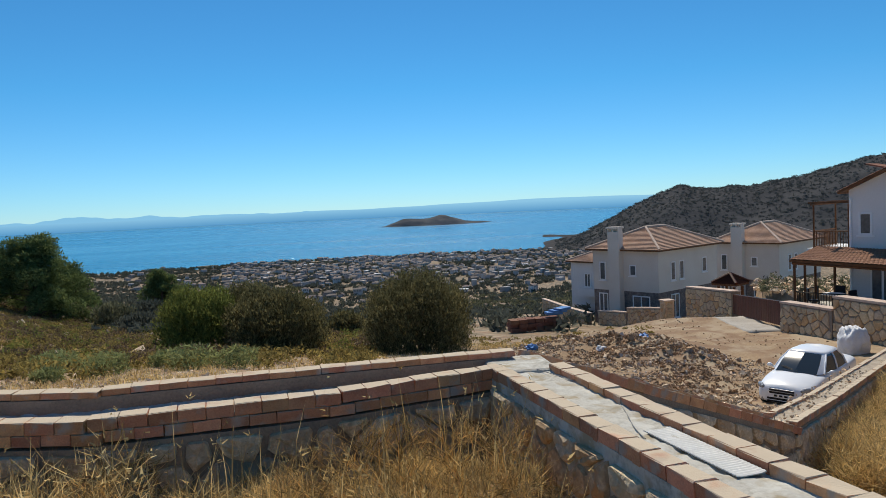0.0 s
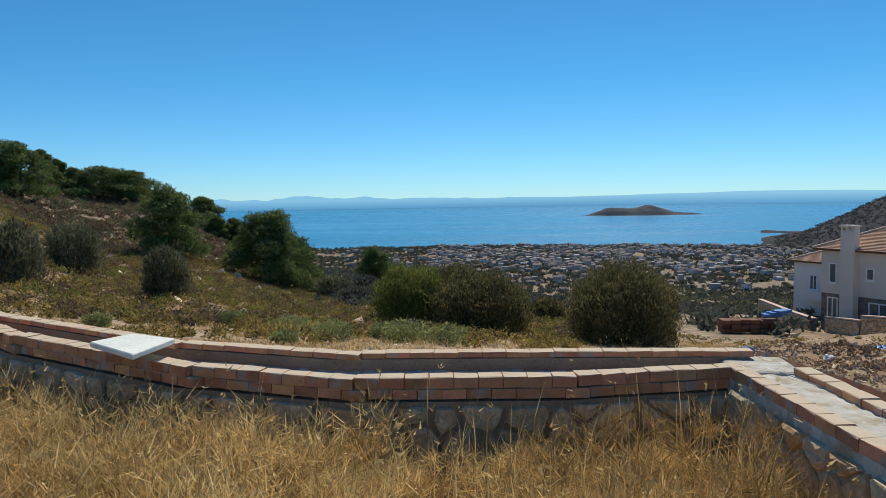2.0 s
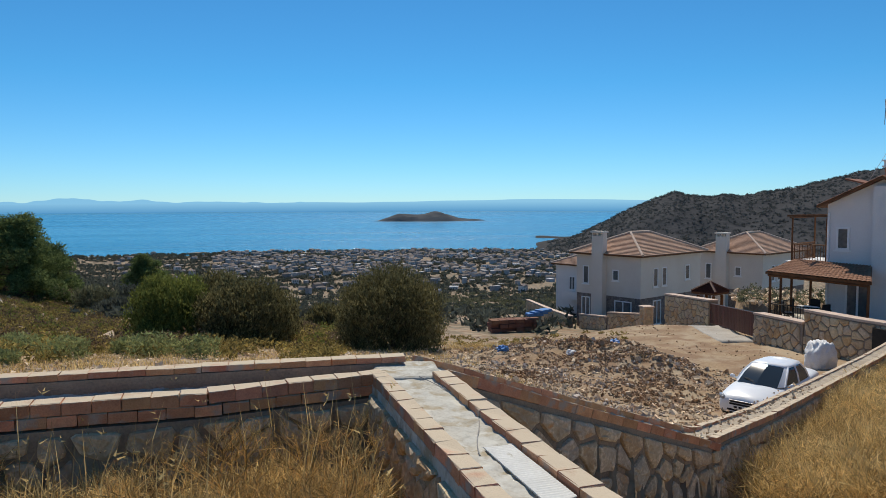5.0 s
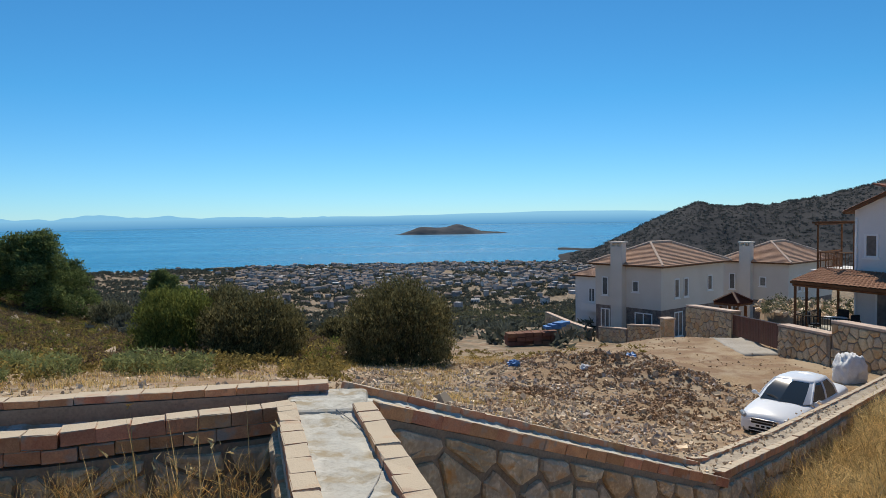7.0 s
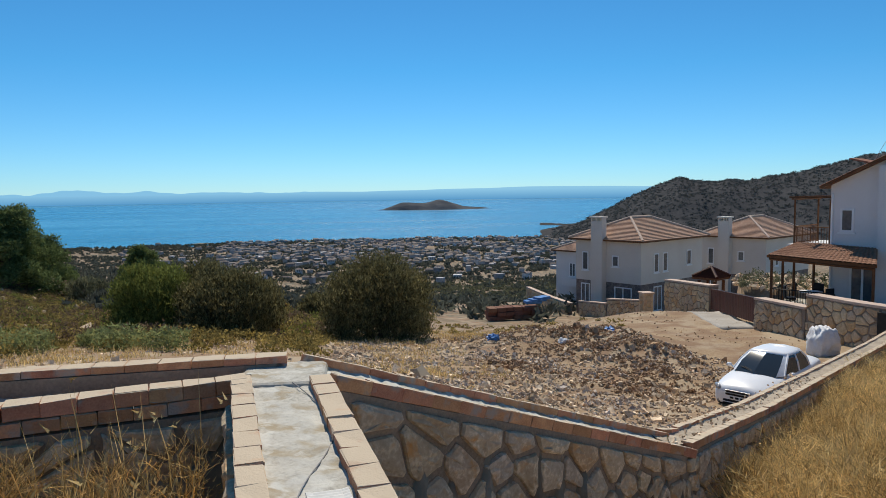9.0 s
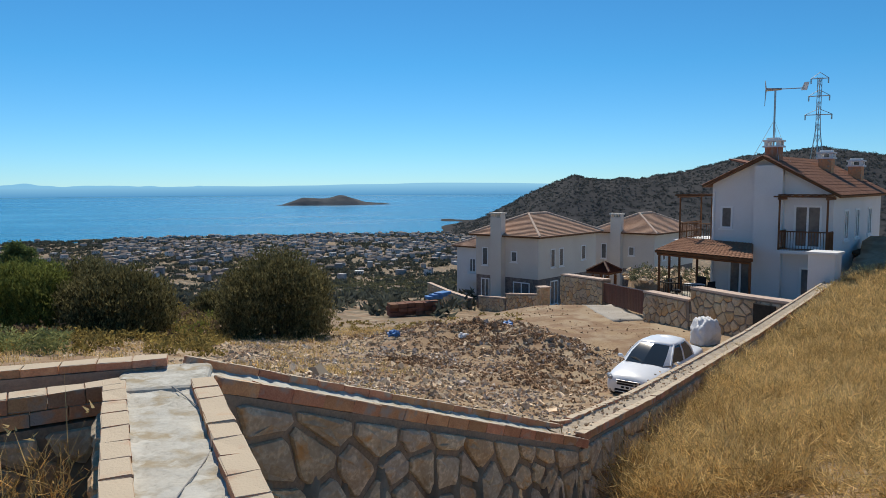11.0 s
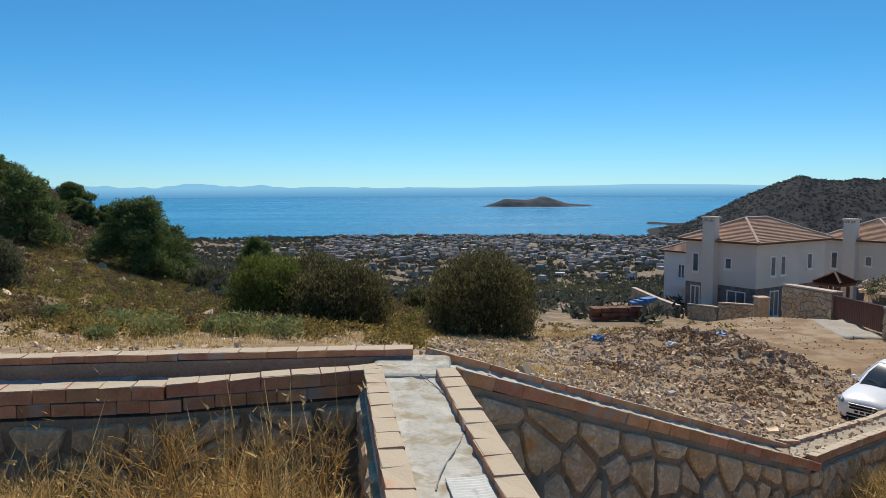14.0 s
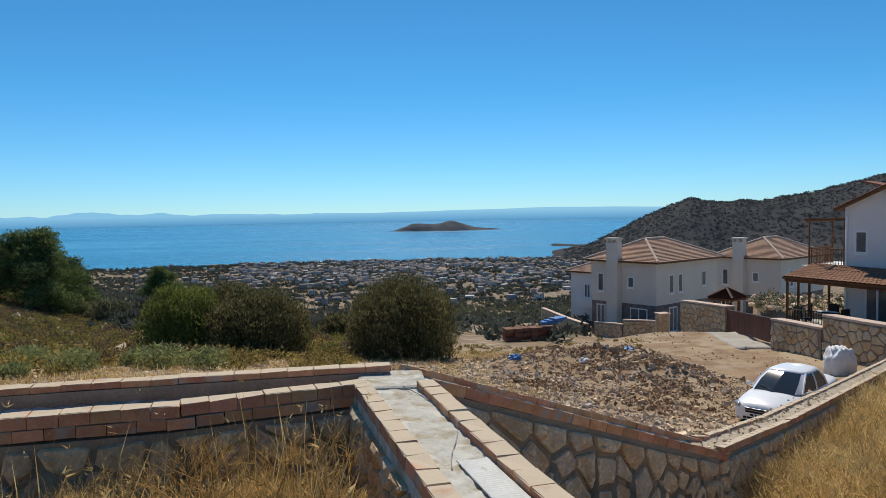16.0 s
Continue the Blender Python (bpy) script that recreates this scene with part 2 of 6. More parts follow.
def ground_mat():
    """Pale dry earth, stony soil and brown scrub soil in patches, getting greener and darker on the far plain."""
    m = mat("soil", (0.42, 0.325, 0.215), (0.24, 0.165, 0.105), scale=0.35, fine=9, bump=0.9, dist=0.05, third=(0.34, 0.235, 0.135))
    nt = m.node_tree
    bs = nt.nodes["Principled BSDF"]
    src = bs.inputs["Base Color"].links[0].from_socket
    geo = nt.nodes.new("ShaderNodeNewGeometry")
    n = nt.nodes.new("ShaderNodeTexNoise")
    n.inputs["Scale"].default_value, n.inputs["Detail"].default_value = 0.03, 8
    nt.links.new(geo.outputs["Position"], n.inputs["Vector"])
    r = nt.nodes.new("ShaderNodeValToRGB")
    r.color_ramp.elements[0].position, r.color_ramp.elements[1].position = 0.42, 0.58
    r.color_ramp.elements[0].color, r.color_ramp.elements[1].color = (0.08, 0.085, 0.06, 1), (0.20, 0.17, 0.125, 1)
    nt.links.new(n.outputs["Fac"], r.inputs[0])
    sep = nt.nodes.new("ShaderNodeSeparateXYZ")
    nt.links.new(geo.outputs["Position"], sep.inputs[0])
    far = nt.nodes.new("ShaderNodeMapRange")
    far.inputs["From Min"].default_value, far.inputs["From Max"].default_value = 34, 75
    nt.links.new(sep.outputs["Y"], far.inputs["Value"])
    mx = nt.nodes.new("ShaderNodeMix")
    mx.data_type = "RGBA"
    nt.links.new(far.outputs[0], mx.inputs["Factor"])
    nt.links.new(src, mx.inputs["A"])
    nt.links.new(r.outputs[0], mx.inputs["B"])
    nt.links.new(mx.outputs["Result"], bs.inputs["Base Color"])
    return m


M["soil"] = ground_mat()
overlay(M["soil"], (0.40, 0.31, 0.21), 0.55, 0.46, 0.62)
overlay(M["soil"], (0.27, 0.175, 0.105), 0.9, 0.48, 0.62)


def sea_mat():
    m = bpy.data.materials.new("sea_water")
    m.use_nodes = True
    nt = m.node_tree
    bs = nt.nodes["Principled BSDF"]
    bs.inputs["Base Color"].default_value = (0.008, 0.20, 0.37, 1)
    bs.inputs["Roughness"].default_value = 0.22
    bs.inputs["IOR"].default_value = 1.33
    bs.inputs["Specular IOR Level"].default_value = 0.40
    geo = nt.nodes.new("ShaderNodeNewGeometry")
    st = nt.nodes.new("ShaderNodeMapping")
    st.inputs["Scale"].default_value = (0.5, 1.0, 1.0)
    nt.links.new(geo.outputs["Position"], st.inputs["Vector"])
    n = nt.nodes.new("ShaderNodeTexNoise")
    n.inputs["Scale"].default_value, n.inputs["Detail"].default_value = 0.12, 5
    nt.links.new(st.outputs[0], n.inputs["Vector"])
    bp = nt.nodes.new("ShaderNodeBump")
    bp.inputs["Strength"].default_value, bp.inputs["Distance"].default_value = 0.9, 3.0
    nt.links.new(n.outputs["Fac"], bp.inputs["Height"])
    nt.links.new(bp.outputs[0], bs.inputs["Normal"])
    w = nt.nodes.new("ShaderNodeTexNoise")
    w.inputs["Scale"].default_value, w.inputs["Detail"].default_value = 0.004, 4
    st2 = nt.nodes.new("ShaderNodeMapping")
    st2.inputs["Scale"].default_value = (0.3, 1.6, 1.0)
    nt.links.new(geo.outputs["Position"], st2.inputs["Vector"])
    nt.links.new(st2.outputs[0], w.inputs["Vector"])
    ra = nt.nodes.new("ShaderNodeMapRange")
    ra.inputs["From Min"].default_value, ra.inputs["From Max"].default_value = 0.3, 0.7
    ra.inputs["To Min"].default_value, ra.inputs["To Max"].default_value = 0.16, 0.30
    nt.links.new(w.outputs["Fac"], ra.inputs["Value"])
    nt.links.new(ra.outputs[0], bs.inputs["Roughness"])
    return m


M["sea"] = sea_mat()


def glass_mat():
    m = bpy.data.materials.new("dark_glass")
    m.use_nodes = True
    bs = m.node_tree.nodes["Principled BSDF"]
    bs.inputs["Base Color"].default_value = (0.03, 0.04, 0.05, 1)
    bs.inputs["Roughness"].default_value = 0.05
    return m


M["glass"] = glass_mat()
M["window_glass"] = mat("window_glass", (0.17, 0.18, 0.18), (0.10, 0.105, 0.11), rough=0.08, scale=1.2, fine=5, bump=0.0, spec=0.5)


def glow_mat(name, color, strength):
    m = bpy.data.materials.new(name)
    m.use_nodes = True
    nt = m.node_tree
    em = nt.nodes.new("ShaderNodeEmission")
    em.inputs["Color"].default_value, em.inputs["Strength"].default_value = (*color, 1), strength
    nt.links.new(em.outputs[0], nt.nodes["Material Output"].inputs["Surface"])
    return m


def haze_glow_mat(name, low, high, z0, z1):
    """A glow painted as haze: far-sea blue at z0 fading to pale air at z1."""
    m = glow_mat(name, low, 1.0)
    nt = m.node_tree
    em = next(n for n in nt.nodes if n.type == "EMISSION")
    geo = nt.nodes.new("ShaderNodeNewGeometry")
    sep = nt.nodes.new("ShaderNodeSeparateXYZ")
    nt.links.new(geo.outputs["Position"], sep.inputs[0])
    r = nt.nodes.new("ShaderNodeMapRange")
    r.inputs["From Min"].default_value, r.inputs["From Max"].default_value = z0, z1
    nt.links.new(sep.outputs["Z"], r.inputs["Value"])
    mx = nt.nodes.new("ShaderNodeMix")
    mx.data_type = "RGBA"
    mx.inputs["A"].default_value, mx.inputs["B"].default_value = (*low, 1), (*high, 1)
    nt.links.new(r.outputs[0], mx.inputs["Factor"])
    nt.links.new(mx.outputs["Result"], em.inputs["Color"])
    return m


# Haze is painted as glow here; neither surface takes any light.
M["haze"] = haze_glow_mat("haze", (0.10, 0.32, 0.58), (0.27, 0.56, 0.78), -60, 4)
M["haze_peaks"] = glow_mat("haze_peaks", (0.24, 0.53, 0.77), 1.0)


# ---- builders ----
def box(bm, c, s, rz=0.0, m=None, bevel=0.0):
    """A box with centre c and size s, turned rz radians; bevel rounds its edges."""
    g = bmesh.ops.create_cube(bm, size=1.0)["verts"]
    bmesh.ops.scale(bm, vec=s, verts=g)
    if bevel:
        es = list({e for v in g for e in v.link_edges})
        r = bmesh.ops.bevel(bm, geom=es, offset=bevel, segments=2, affect="EDGES", profile=0.5)
        g = list({v for f in r["faces"] for v in f.verts} | {v for v in g if v.is_valid})
    bmesh.ops.rotate(bm, cent=(0, 0, 0), matrix=Matrix.Rotation(rz, 3, "Z"), verts=g)
    bmesh.ops.translate(bm, vec=c, verts=g)
    return g


def rod(bm, a, b, r, r2=None, seg=8):
    a, b = Vector(a), Vector(b)
    d = b - a
    g = bmesh.ops.create_cone(bm, cap_ends=True, segments=seg, radius1=r, radius2=r if r2 is None else r2, depth=d.length)["verts"]
    bmesh.ops.rotate(bm, cent=(0, 0, 0), matrix=d.to_track_quat("Z", "Y").to_matrix(), verts=g)
    bmesh.ops.translate(bm, vec=(a + b) / 2, verts=g)
    return g


def mesh_of(name, bm, material, smooth=False):
    me = bpy.data.meshes.new(name)
    bmesh.ops.recalc_face_normals(bm, faces=bm.faces)
    bm.to_mesh(me)
    bm.free()
    me.materials.append(material)
    if smooth:
        for p in me.polygons:
            p.use_smooth = True
    return me


def part(name, bm, material, parent=None, label="", smooth=False):
    ob = new(name, mesh_of(name, bm, material, smooth))
    if parent:
        ob.parent = parent
    if label:
        ob["label"] = label
    return ob


def sheet(name, verts, faces, material, smooth=True):
    me = bpy.data.meshes.new(name)
    me.from_pydata(verts, [], faces)
    me.materials.append(material)
    if smooth:
        for p in me.polygons:
            p.use_smooth = True
    return new(name, me)


U, V = Vector((0.87, 0.49, 0)), Vector((-0.49, 0.87, 0))     # the houses' two directions
HOUSE_TURN = math.atan2(0.49, 0.87)


# ---- ground ----
AZ = [-40, -29, -14, 5, 15, 30, 50]
DIST = [5, 9, 14, 24, 33, 45, 57, 72, 100, 160, 250, 400, 700, 933]
RISE = [
    [0.3, -0.1, -1.0, -2.0, -2.0, -1.5, -0.5, 0.5, 3, 8, 12, -10, -50, -60.8],
    [0.3, -0.2, -1.2, -2.6, -3.2, -3.6, -4.2, -4.6, -3.6, 3.5, 7.5, -20, -55, -60.8],
    [0.3, -0.3, -1.5, -3.0, -4.2, -5.6, -7.0, -8.6, -11, -14, -32, -50, -57, -60.8],
    [0.3, -0.5, -1.9, -3.7, -5.0, -6.6, -8.0, -9.5, -15, -26, -40, -50, -57, -60.8],
    [0.2, -0.9, -2.3, -4.2, -5.2, -7.2, -9.0, -10.6, -14, -25, -40, -50, -57, -60.8],
    [0.1, -1.4, -2.9, -5.0, -5.05, -5.6, -8.4, -9.9, -12, -22, -38, -50, -57, -60.8],
    [0.1, -1.4, -2.6, -3.9, -4.2, -4.8, -6.5, -8, -10, -15, -25, -36, -50, -60.8],
]
HUB = (1.16, 0.43)


def polar(az, d):
    return HUB[0] + d * math.sin(radians(az)), HUB[1] + d * math.cos(radians(az))


# the walls' inner edges at the top of their coping
LEFT_WALL = [(-9.5, 9.3, 0.85), (-7.3, 7.7, 0.80), (-4.8, 5.9, 0.70), (-2.83, 5.02, 0.63), (-1.5, 4.88, 0.56), (0.13, 5.02, 0.55), (1.38, 5.25, 0.57)]
RIGHT_WALL = [(1.98, 5.2, 0.57), (5.41, 7.22, -0.87), (5.98, 7.77, -1.0), (8.32, 10.01, -1.54), (11.5, 12.75, -1.99), (16.3, 16.5, -2.41), (28.2, 25.0, -2.66)]


def along(line, p):
    """The nearest point on a line of walls: its distance from p (negative on the camera's side), height and way along."""
    best, s0 = None, 0.0
    for a, b in zip(line, line[1:]):
        dx, dy = b[0] - a[0], b[1] - a[1]
        n = math.hypot(dx, dy)
        t = min(1, max(0, ((p[0] - a[0]) * dx + (p[1] - a[1]) * dy) / n / n))
        qx, qy = a[0] + dx * t, a[1] + dy * t
        d = math.hypot(p[0] - qx, p[1] - qy)
        side = 1 if dx * (p[1] - a[1]) - dy * (p[0] - a[0]) > 0 else -1
        if best is None or d < best[0] - 1e-6:
            best = (d, side, a[2] + (b[2] - a[2]) * t, s0 + n * t)
        s0 += n
    return best


# spoil heaps: place, reach along x and y, clods
HEAPS = [(14.0, 30.0, 3.0, 2.0, 2700), (11.5, 31.5, 2.4, 1.8, 1500), (15.0, 26.4, 1.9, 2.4, 2000), (12.6, 26.8, 2.2, 1.5, 1300), (12.2, 21.8, 2.0, 1.6, 1300), (13.4, 23.6, 1.5, 1.2, 900), (9.0, 24.0, 1.8, 1.4, 700)]


def side_of_right(x, y):
    """Dug ground: beyond the wall and short of the track and the car."""
    return along(RIGHT_WALL, (x, y))[1] > 0 and x < 15.8 and y < 33 and not (x > 12.6 and y < 21.5)


def height(x, y):
    dx, dy = x - HUB[0], y - HUB[1]
    d = math.hypot(dx, dy)
    az = math.degrees(math.atan2(dx, dy))
    az = min(50, max(-40, az))
    i = max(0, min(len(AZ) - 2, sum(a <= az for a in AZ) - 1))
    k = (az - AZ[i]) / (AZ[i + 1] - AZ[i])
    k = k * k * (3 - 2 * k)
    z = float(np.interp(d, DIST, RISE[i])) * (1 - k) + float(np.interp(d, DIST, RISE[i + 1])) * k
    # spoil heaps
    if 6 < x < 22 and 10 < y < 38:
        for hx, hy, sx, sy, n in HEAPS:
            k = math.exp(-((x - hx) / sx) ** 2 - ((y - hy) / sy) ** 2)
            z += n / 4600 * k * (1 + 0.5 * noise.noise((x * 1.3, y * 1.3, 8)) + 0.3 * noise.noise((x * 3.1, y * 3.1, 8)))
        if side_of_right(x, y):
            z += 0.16 * noise.noise((x * 0.9, y * 0.9, 40)) + 0.09 * noise.noise((x * 2.7, y * 2.7, 41))
    if d < 60:
        z += 0.10 * noise.noise((x * 0.5, y * 0.5, 0)) + 0.05 * noise.noise((x * 2, y * 2, 3))
    else:
        z += min(d * 0.004, 2.0) * noise.noise((x * 0.03, y * 0.03, 5))
    if d < 48:
        if x < 1.7 or dy < 0:
            dw, side, _, _ = along(LEFT_WALL, (x, y))
            inside = side < 0 or dy < 0
            if inside and x < 1.7:
                return 0.02 - 0.12 * math.exp(-dw) + 0.06 * noise.noise((x, y, 1)) if dy > -3 else 0.02 + 0.12 * (-3 - dy)
        dw, side, zw, s = along(RIGHT_WALL, (x, y))
        if side < 0 or dy < 0:
            return min(0.1 + max(0, -dy) * 0.05, zw - 0.4 - 0.85 * math.exp(-s / 7) + 0.16 * dw) + 0.08 * noise.noise((x, y, 1))
    return z


def ground():
    rings = [0.0] + list(np.geomspace(1.0, 4.0, 8)) + list(np.linspace(4.2, 12, 36)) + list(np.geomspace(12.3, 60, 75)) + list(np.geomspace(62, 945, 90))
    angs = list(np.linspace(-180, -62, 24)) + list(np.linspace(-60, 62, 260)) + list(np.linspace(64, 176, 22))
    verts, faces, n = [], [], len(angs)
    for r in rings:
        for a in angs:
            x, y = HUB[0] + r * math.sin(radians(a)), HUB[1] + r * math.cos(radians(a))
            verts.append((x, y, height(x, y)))
    for i in range(len(rings) - 1):
        for j in range(n):
            k = (j + 1) % n
            faces.append((i * n + j, (i + 1) * n + j, (i + 1) * n + k, i * n + k))
    return sheet("ground", verts, faces, M["soil"])


tagged(ground(), "dry stony hillside soil falling towards the sea", "ground", kind="structure")

sea_verts = [(-5000, 500, -60.4), (5000, 500, -60.4), (5000, 4950, -60.4), (-5000, 4950, -60.4)]
tagged(sheet("water", sea_verts, [(0, 1, 2, 3)], M["sea"], False), "calm deep blue sea with sun glitter", "sea", kind="structure")


def skyline(name, az0, az1, dist, low, top, material, label, category, step=0.15):
    """A far band from low to top(az) degrees of elevation."""
    vs, fs = [], []
    n = int((az1 - az0) / step) + 1
    for i in range(n):
        a = az0 + (az1 - az0) * i / (n - 1)
        x, y = HUB[0] + dist * math.sin(radians(a)), HUB[1] + dist * math.cos(radians(a))
        vs += [(x, y, low), (x, y, 1.75 + dist * math.tan(radians(top(a))))]
        if i:
            fs.append((2 * i - 2, 2 * i, 2 * i + 1, 2 * i - 1))
    return tagged(sheet(name, vs, fs, material, False), label, category, kind="structure")


# Glowing backdrops: painted haze over the sea plane's edge, and hazed peaks.
skyline("backdrop_haze", -60, 65, 4700, -70, lambda a: -0.03 + 0.05 * noise.noise((a * 0.3, 0, 0)) + (0.22 * math.exp(-((a - 20) / 9) ** 2)), M["haze"], "glowing backdrop strip painted as pale haze along the sea horizon", "haze")
skyline("backdrop_peaks", -32, 2, 4650, -8, lambda a: -0.06 + max(0, 0.36 * math.exp(-((a + 15.5) / 2.4) ** 2) + 0.24 * math.exp(-((a + 11) / 1.2) ** 2) + 0.12 * math.exp(-((a + 6) / 3) ** 2) + 0.16 * noise.noise((a * 0.9, 1, 0)) + 0.22 * math.exp(-((a + 24) / 4) ** 2)), M["haze_peaks"], "glowing backdrop of faint mountains beyond the sea, haze painted into the blue", "mountains")


def island():
    vs, fs, na, nr = [], [], 60, 24
    cx, cy = 440.0, 2330.0
    for i in range(na + 1):
        for j in range(nr + 1):
            u, w = i / na * 2 - 1, j / nr * 2 - 1
            x = cx + u * 190
            prof = 24 * math.exp(-((u + 0.50) / 0.30) ** 2) + 31 * math.exp(-((u - 0.12) / 0.34) ** 2) + 6 * math.exp(-((u - 0.78) / 0.2) ** 2)
            wide = max(0.0, 1 - abs(u)) ** 0.5
            z = prof * max(0, 1 - w * w) * min(1, wide * 2) - 1.5 + 3 * noise.noise((u * 6, w * 4, 0))
            vs.append((x, cy + w * 90 * max(0.2, wide), -60.4 + z))
    m = nr + 1
    for i in range(na):
        for j in range(nr):
            fs.append((i * m + j, (i + 1) * m + j, (i + 1) * m + j + 1, i * m + j + 1))
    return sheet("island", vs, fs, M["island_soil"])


tagged(island(), "low bare island in the bay, haze grey put into its colour", "island", kind="structure")

HEAD_AZ = [19, 21.5, 23.5, 26, 28, 29.4, 31.5, 34, 37, 41.4, 44, 46.6, 50, 54, 62, 70]
HEAD_EL = [-3.4, -3.0, -2.0, -0.7, 0.2, 0.65, 0.35, 0.4, 0.8, 1.9, 2.2, 2.5, 1.9, 1.2, 0.8, 0.5]


def head_height(a, d):
    """The headland's height at an azimuth in degrees and a distance."""
    top = 1.75 + 1050 * math.tan(radians(float(np.interp(a, HEAD_AZ, HEAD_EL)))) + 3 * noise.noise((a * 0.8, 0, 2)) + 1.5 * noise.noise((a * 3, 0, 2))
    k = math.exp(-(abs(d - 1050) / 230) ** 2)
    x, y = HUB[0] + d * math.sin(radians(a)), HUB[1] + d * math.cos(radians(a))
    return x, y, -64 + (top + 64) * k + 28 * k * (1 - k) * noise.noise((x * 0.012, y * 0.012, 0))


def headland():
    vs, fs = [], []
    azs, ds = np.linspace(19, 70, 170), np.linspace(640, 1500, 60)
    for a in azs:
        for d in ds:
            vs.append(head_height(a, d))
    n = len(ds)
    for i in range(len(azs) - 1):
        for j in range(n - 1):
            fs.append((i * n + j, (i + 1) * n + j, (i + 1) * n + j + 1, i * n + j + 1))
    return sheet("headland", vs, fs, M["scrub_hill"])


tagged(headland(), "dark scrub-covered headland sloping into the sea", "hill", kind="structure")


# ---- masonry walls ----
def offset_line(line, d):
    """The line moved d metres to its left in plan."""
    out = []
    for i, p in enumerate(line):
        a, b = Vector(line[max(0, i - 1)][:2]), Vector(line[min(len(line) - 1, i + 1)][:2])
        t1 = (Vector(p[:2]) - a).normalized() if i else (b - Vector(p[:2])).normalized()
        t2 = (b - Vector(p[:2])).normalized() if i < len(line) - 1 else t1
        t = (t1 + t2).normalized()
        k = d / max(0.5, t.dot(t1))
        out.append((p[0] - t.y * k, p[1] + t.x * k, p[2]))
    return out


def walk_line(line, step):
    """Points every step metres along a line: place, heading and slope."""
    out, carry = [], 0.0
    for a, b in zip(line, line[1:]):
        a, b = Vector(a), Vector(b)
        n = (b - a).length
        s = carry
        while s < n:
            out.append((a + (b - a) * (s / n), math.atan2(b.y - a.y, b.x - a.x), math.atan2(b.z - a.z, math.hypot(b.x - a.x, b.y - a.y))))
            s += step
        carry = s - n
    return out


def prism(name, inner, outer, drop, bottom, material):
    """A wall between two lines, its top drop below them and its foot at bottom below the ground."""
    vs, fs = [], []
    for p, q in zip(inner, outer):
        vs += [(p[0], p[1], p[2] - drop), (q[0], q[1], q[2] - drop), (q[0], q[1], q[2] - bottom), (p[0], p[1], p[2] - bottom)]
    n = len(inner)
    for i in range(n - 1):
        for j in range(4):
            k = (j + 1) % 4
            fs.append((4 * i + j, 4 * i + 4 + j, 4 * i + 4 + k, 4 * i + k))
    fs += [(0, 1, 2, 3), (4 * n - 1, 4 * n - 2, 4 * n - 3, 4 * n - 4)]
    return sheet(name, vs, fs, material, False)


def brick_mesh(i):
    bm = bmesh.new()
    g = box(bm, (0, 0, 0), (0.294, 0.15, 0.085), bevel=0.006)
    rnd = random.Random(40 + i)
    for v in bm.verts:
        v.co += Vector((rnd.uniform(-1, 1), rnd.uniform(-1, 1), rnd.uniform(-1, 1))) * 0.004
    return mesh_of("brick", bm, M["brick"])


BRICKS = [brick_mesh(i) for i in range(5)]
rng = random.Random(5)


def lay_bricks(line, parent, down=0.0, wide=1.0, long=1.0, start=0.0, tall=1.0):
    pts = walk_line(line, 0.30 * long)
    for i, (p, h, sl) in enumerate(pts):
        ob = new("brick", rng.choice(BRICKS))
        ob.matrix_world = Matrix.Translation((p.x + math.cos(h) * (0.15 * long + start), p.y + math.sin(h) * (0.15 * long + start), p.z + math.tan(sl) * 0.15 * long - 0.043 * tall - down + rng.uniform(-0.003, 0.003))) \
            @ Matrix.Rotation(h + rng.uniform(-0.02, 0.02), 4, "Z") @ Matrix.Rotation(-sl + rng.uniform(-0.02, 0.02), 4, "Y") @ Matrix.Diagonal((long, wide, tall, 1))
        ob.parent = parent


def clip_cell(poly, q, n):
    """The part of a polygon on the side of the line through q that n points away from."""
    out = []
    for a, b in zip(poly, poly[1:] + poly[:1]):
        da, db = (a[0] - q[0]) * n[0] + (a[1] - q[1]) * n[1], (b[0] - q[0]) * n[0] + (b[1] - q[1]) * n[1]
        if da <= 0:
            out.append(a)
        if (da < 0 < db) or (db < 0 < da):
            t = da / (da - db)
            out.append((a[0] + (b[0] - a[0]) * t, a[1] + (b[1] - a[1]) * t))
    return out


def rubble_cells(length, top, low, size, rnd):
    """Outlines of fitted rubble stones over a face: length along, from top to low metres down."""
    seeds, z, k = [], top + size * 0.3, 0
    while z < low:
        x = -size * rnd.uniform(0, 0.6)
        while x < length + size * 0.4:
            seeds.append((x + rnd.uniform(-0.3, 0.3) * size, z + rnd.uniform(-0.26, 0.26) * size))
            x += size * rnd.choice((0.7, 0.95, 1.2, 1.5))
        z += size * rnd.uniform(0.55, 0.8)
    cells = []
    for p in seeds:
        if not -0.02 < p[0] < length + 0.02:
            continue
        poly = [(0.0, top), (length, top), (length, low), (0.0, low)]
        for q in seeds:
            dx, dz = q[0] - p[0], q[1] - p[1]
            if q is not p and dx * dx + dz * dz < (3 * size) ** 2:
                poly = clip_cell(poly, ((p[0] + q[0]) / 2, (p[1] + q[1]) / 2), (dx, dz))
                if len(poly) < 3:
                    break
        if len(poly) >= 3:
            cells.append(poly)
    return cells


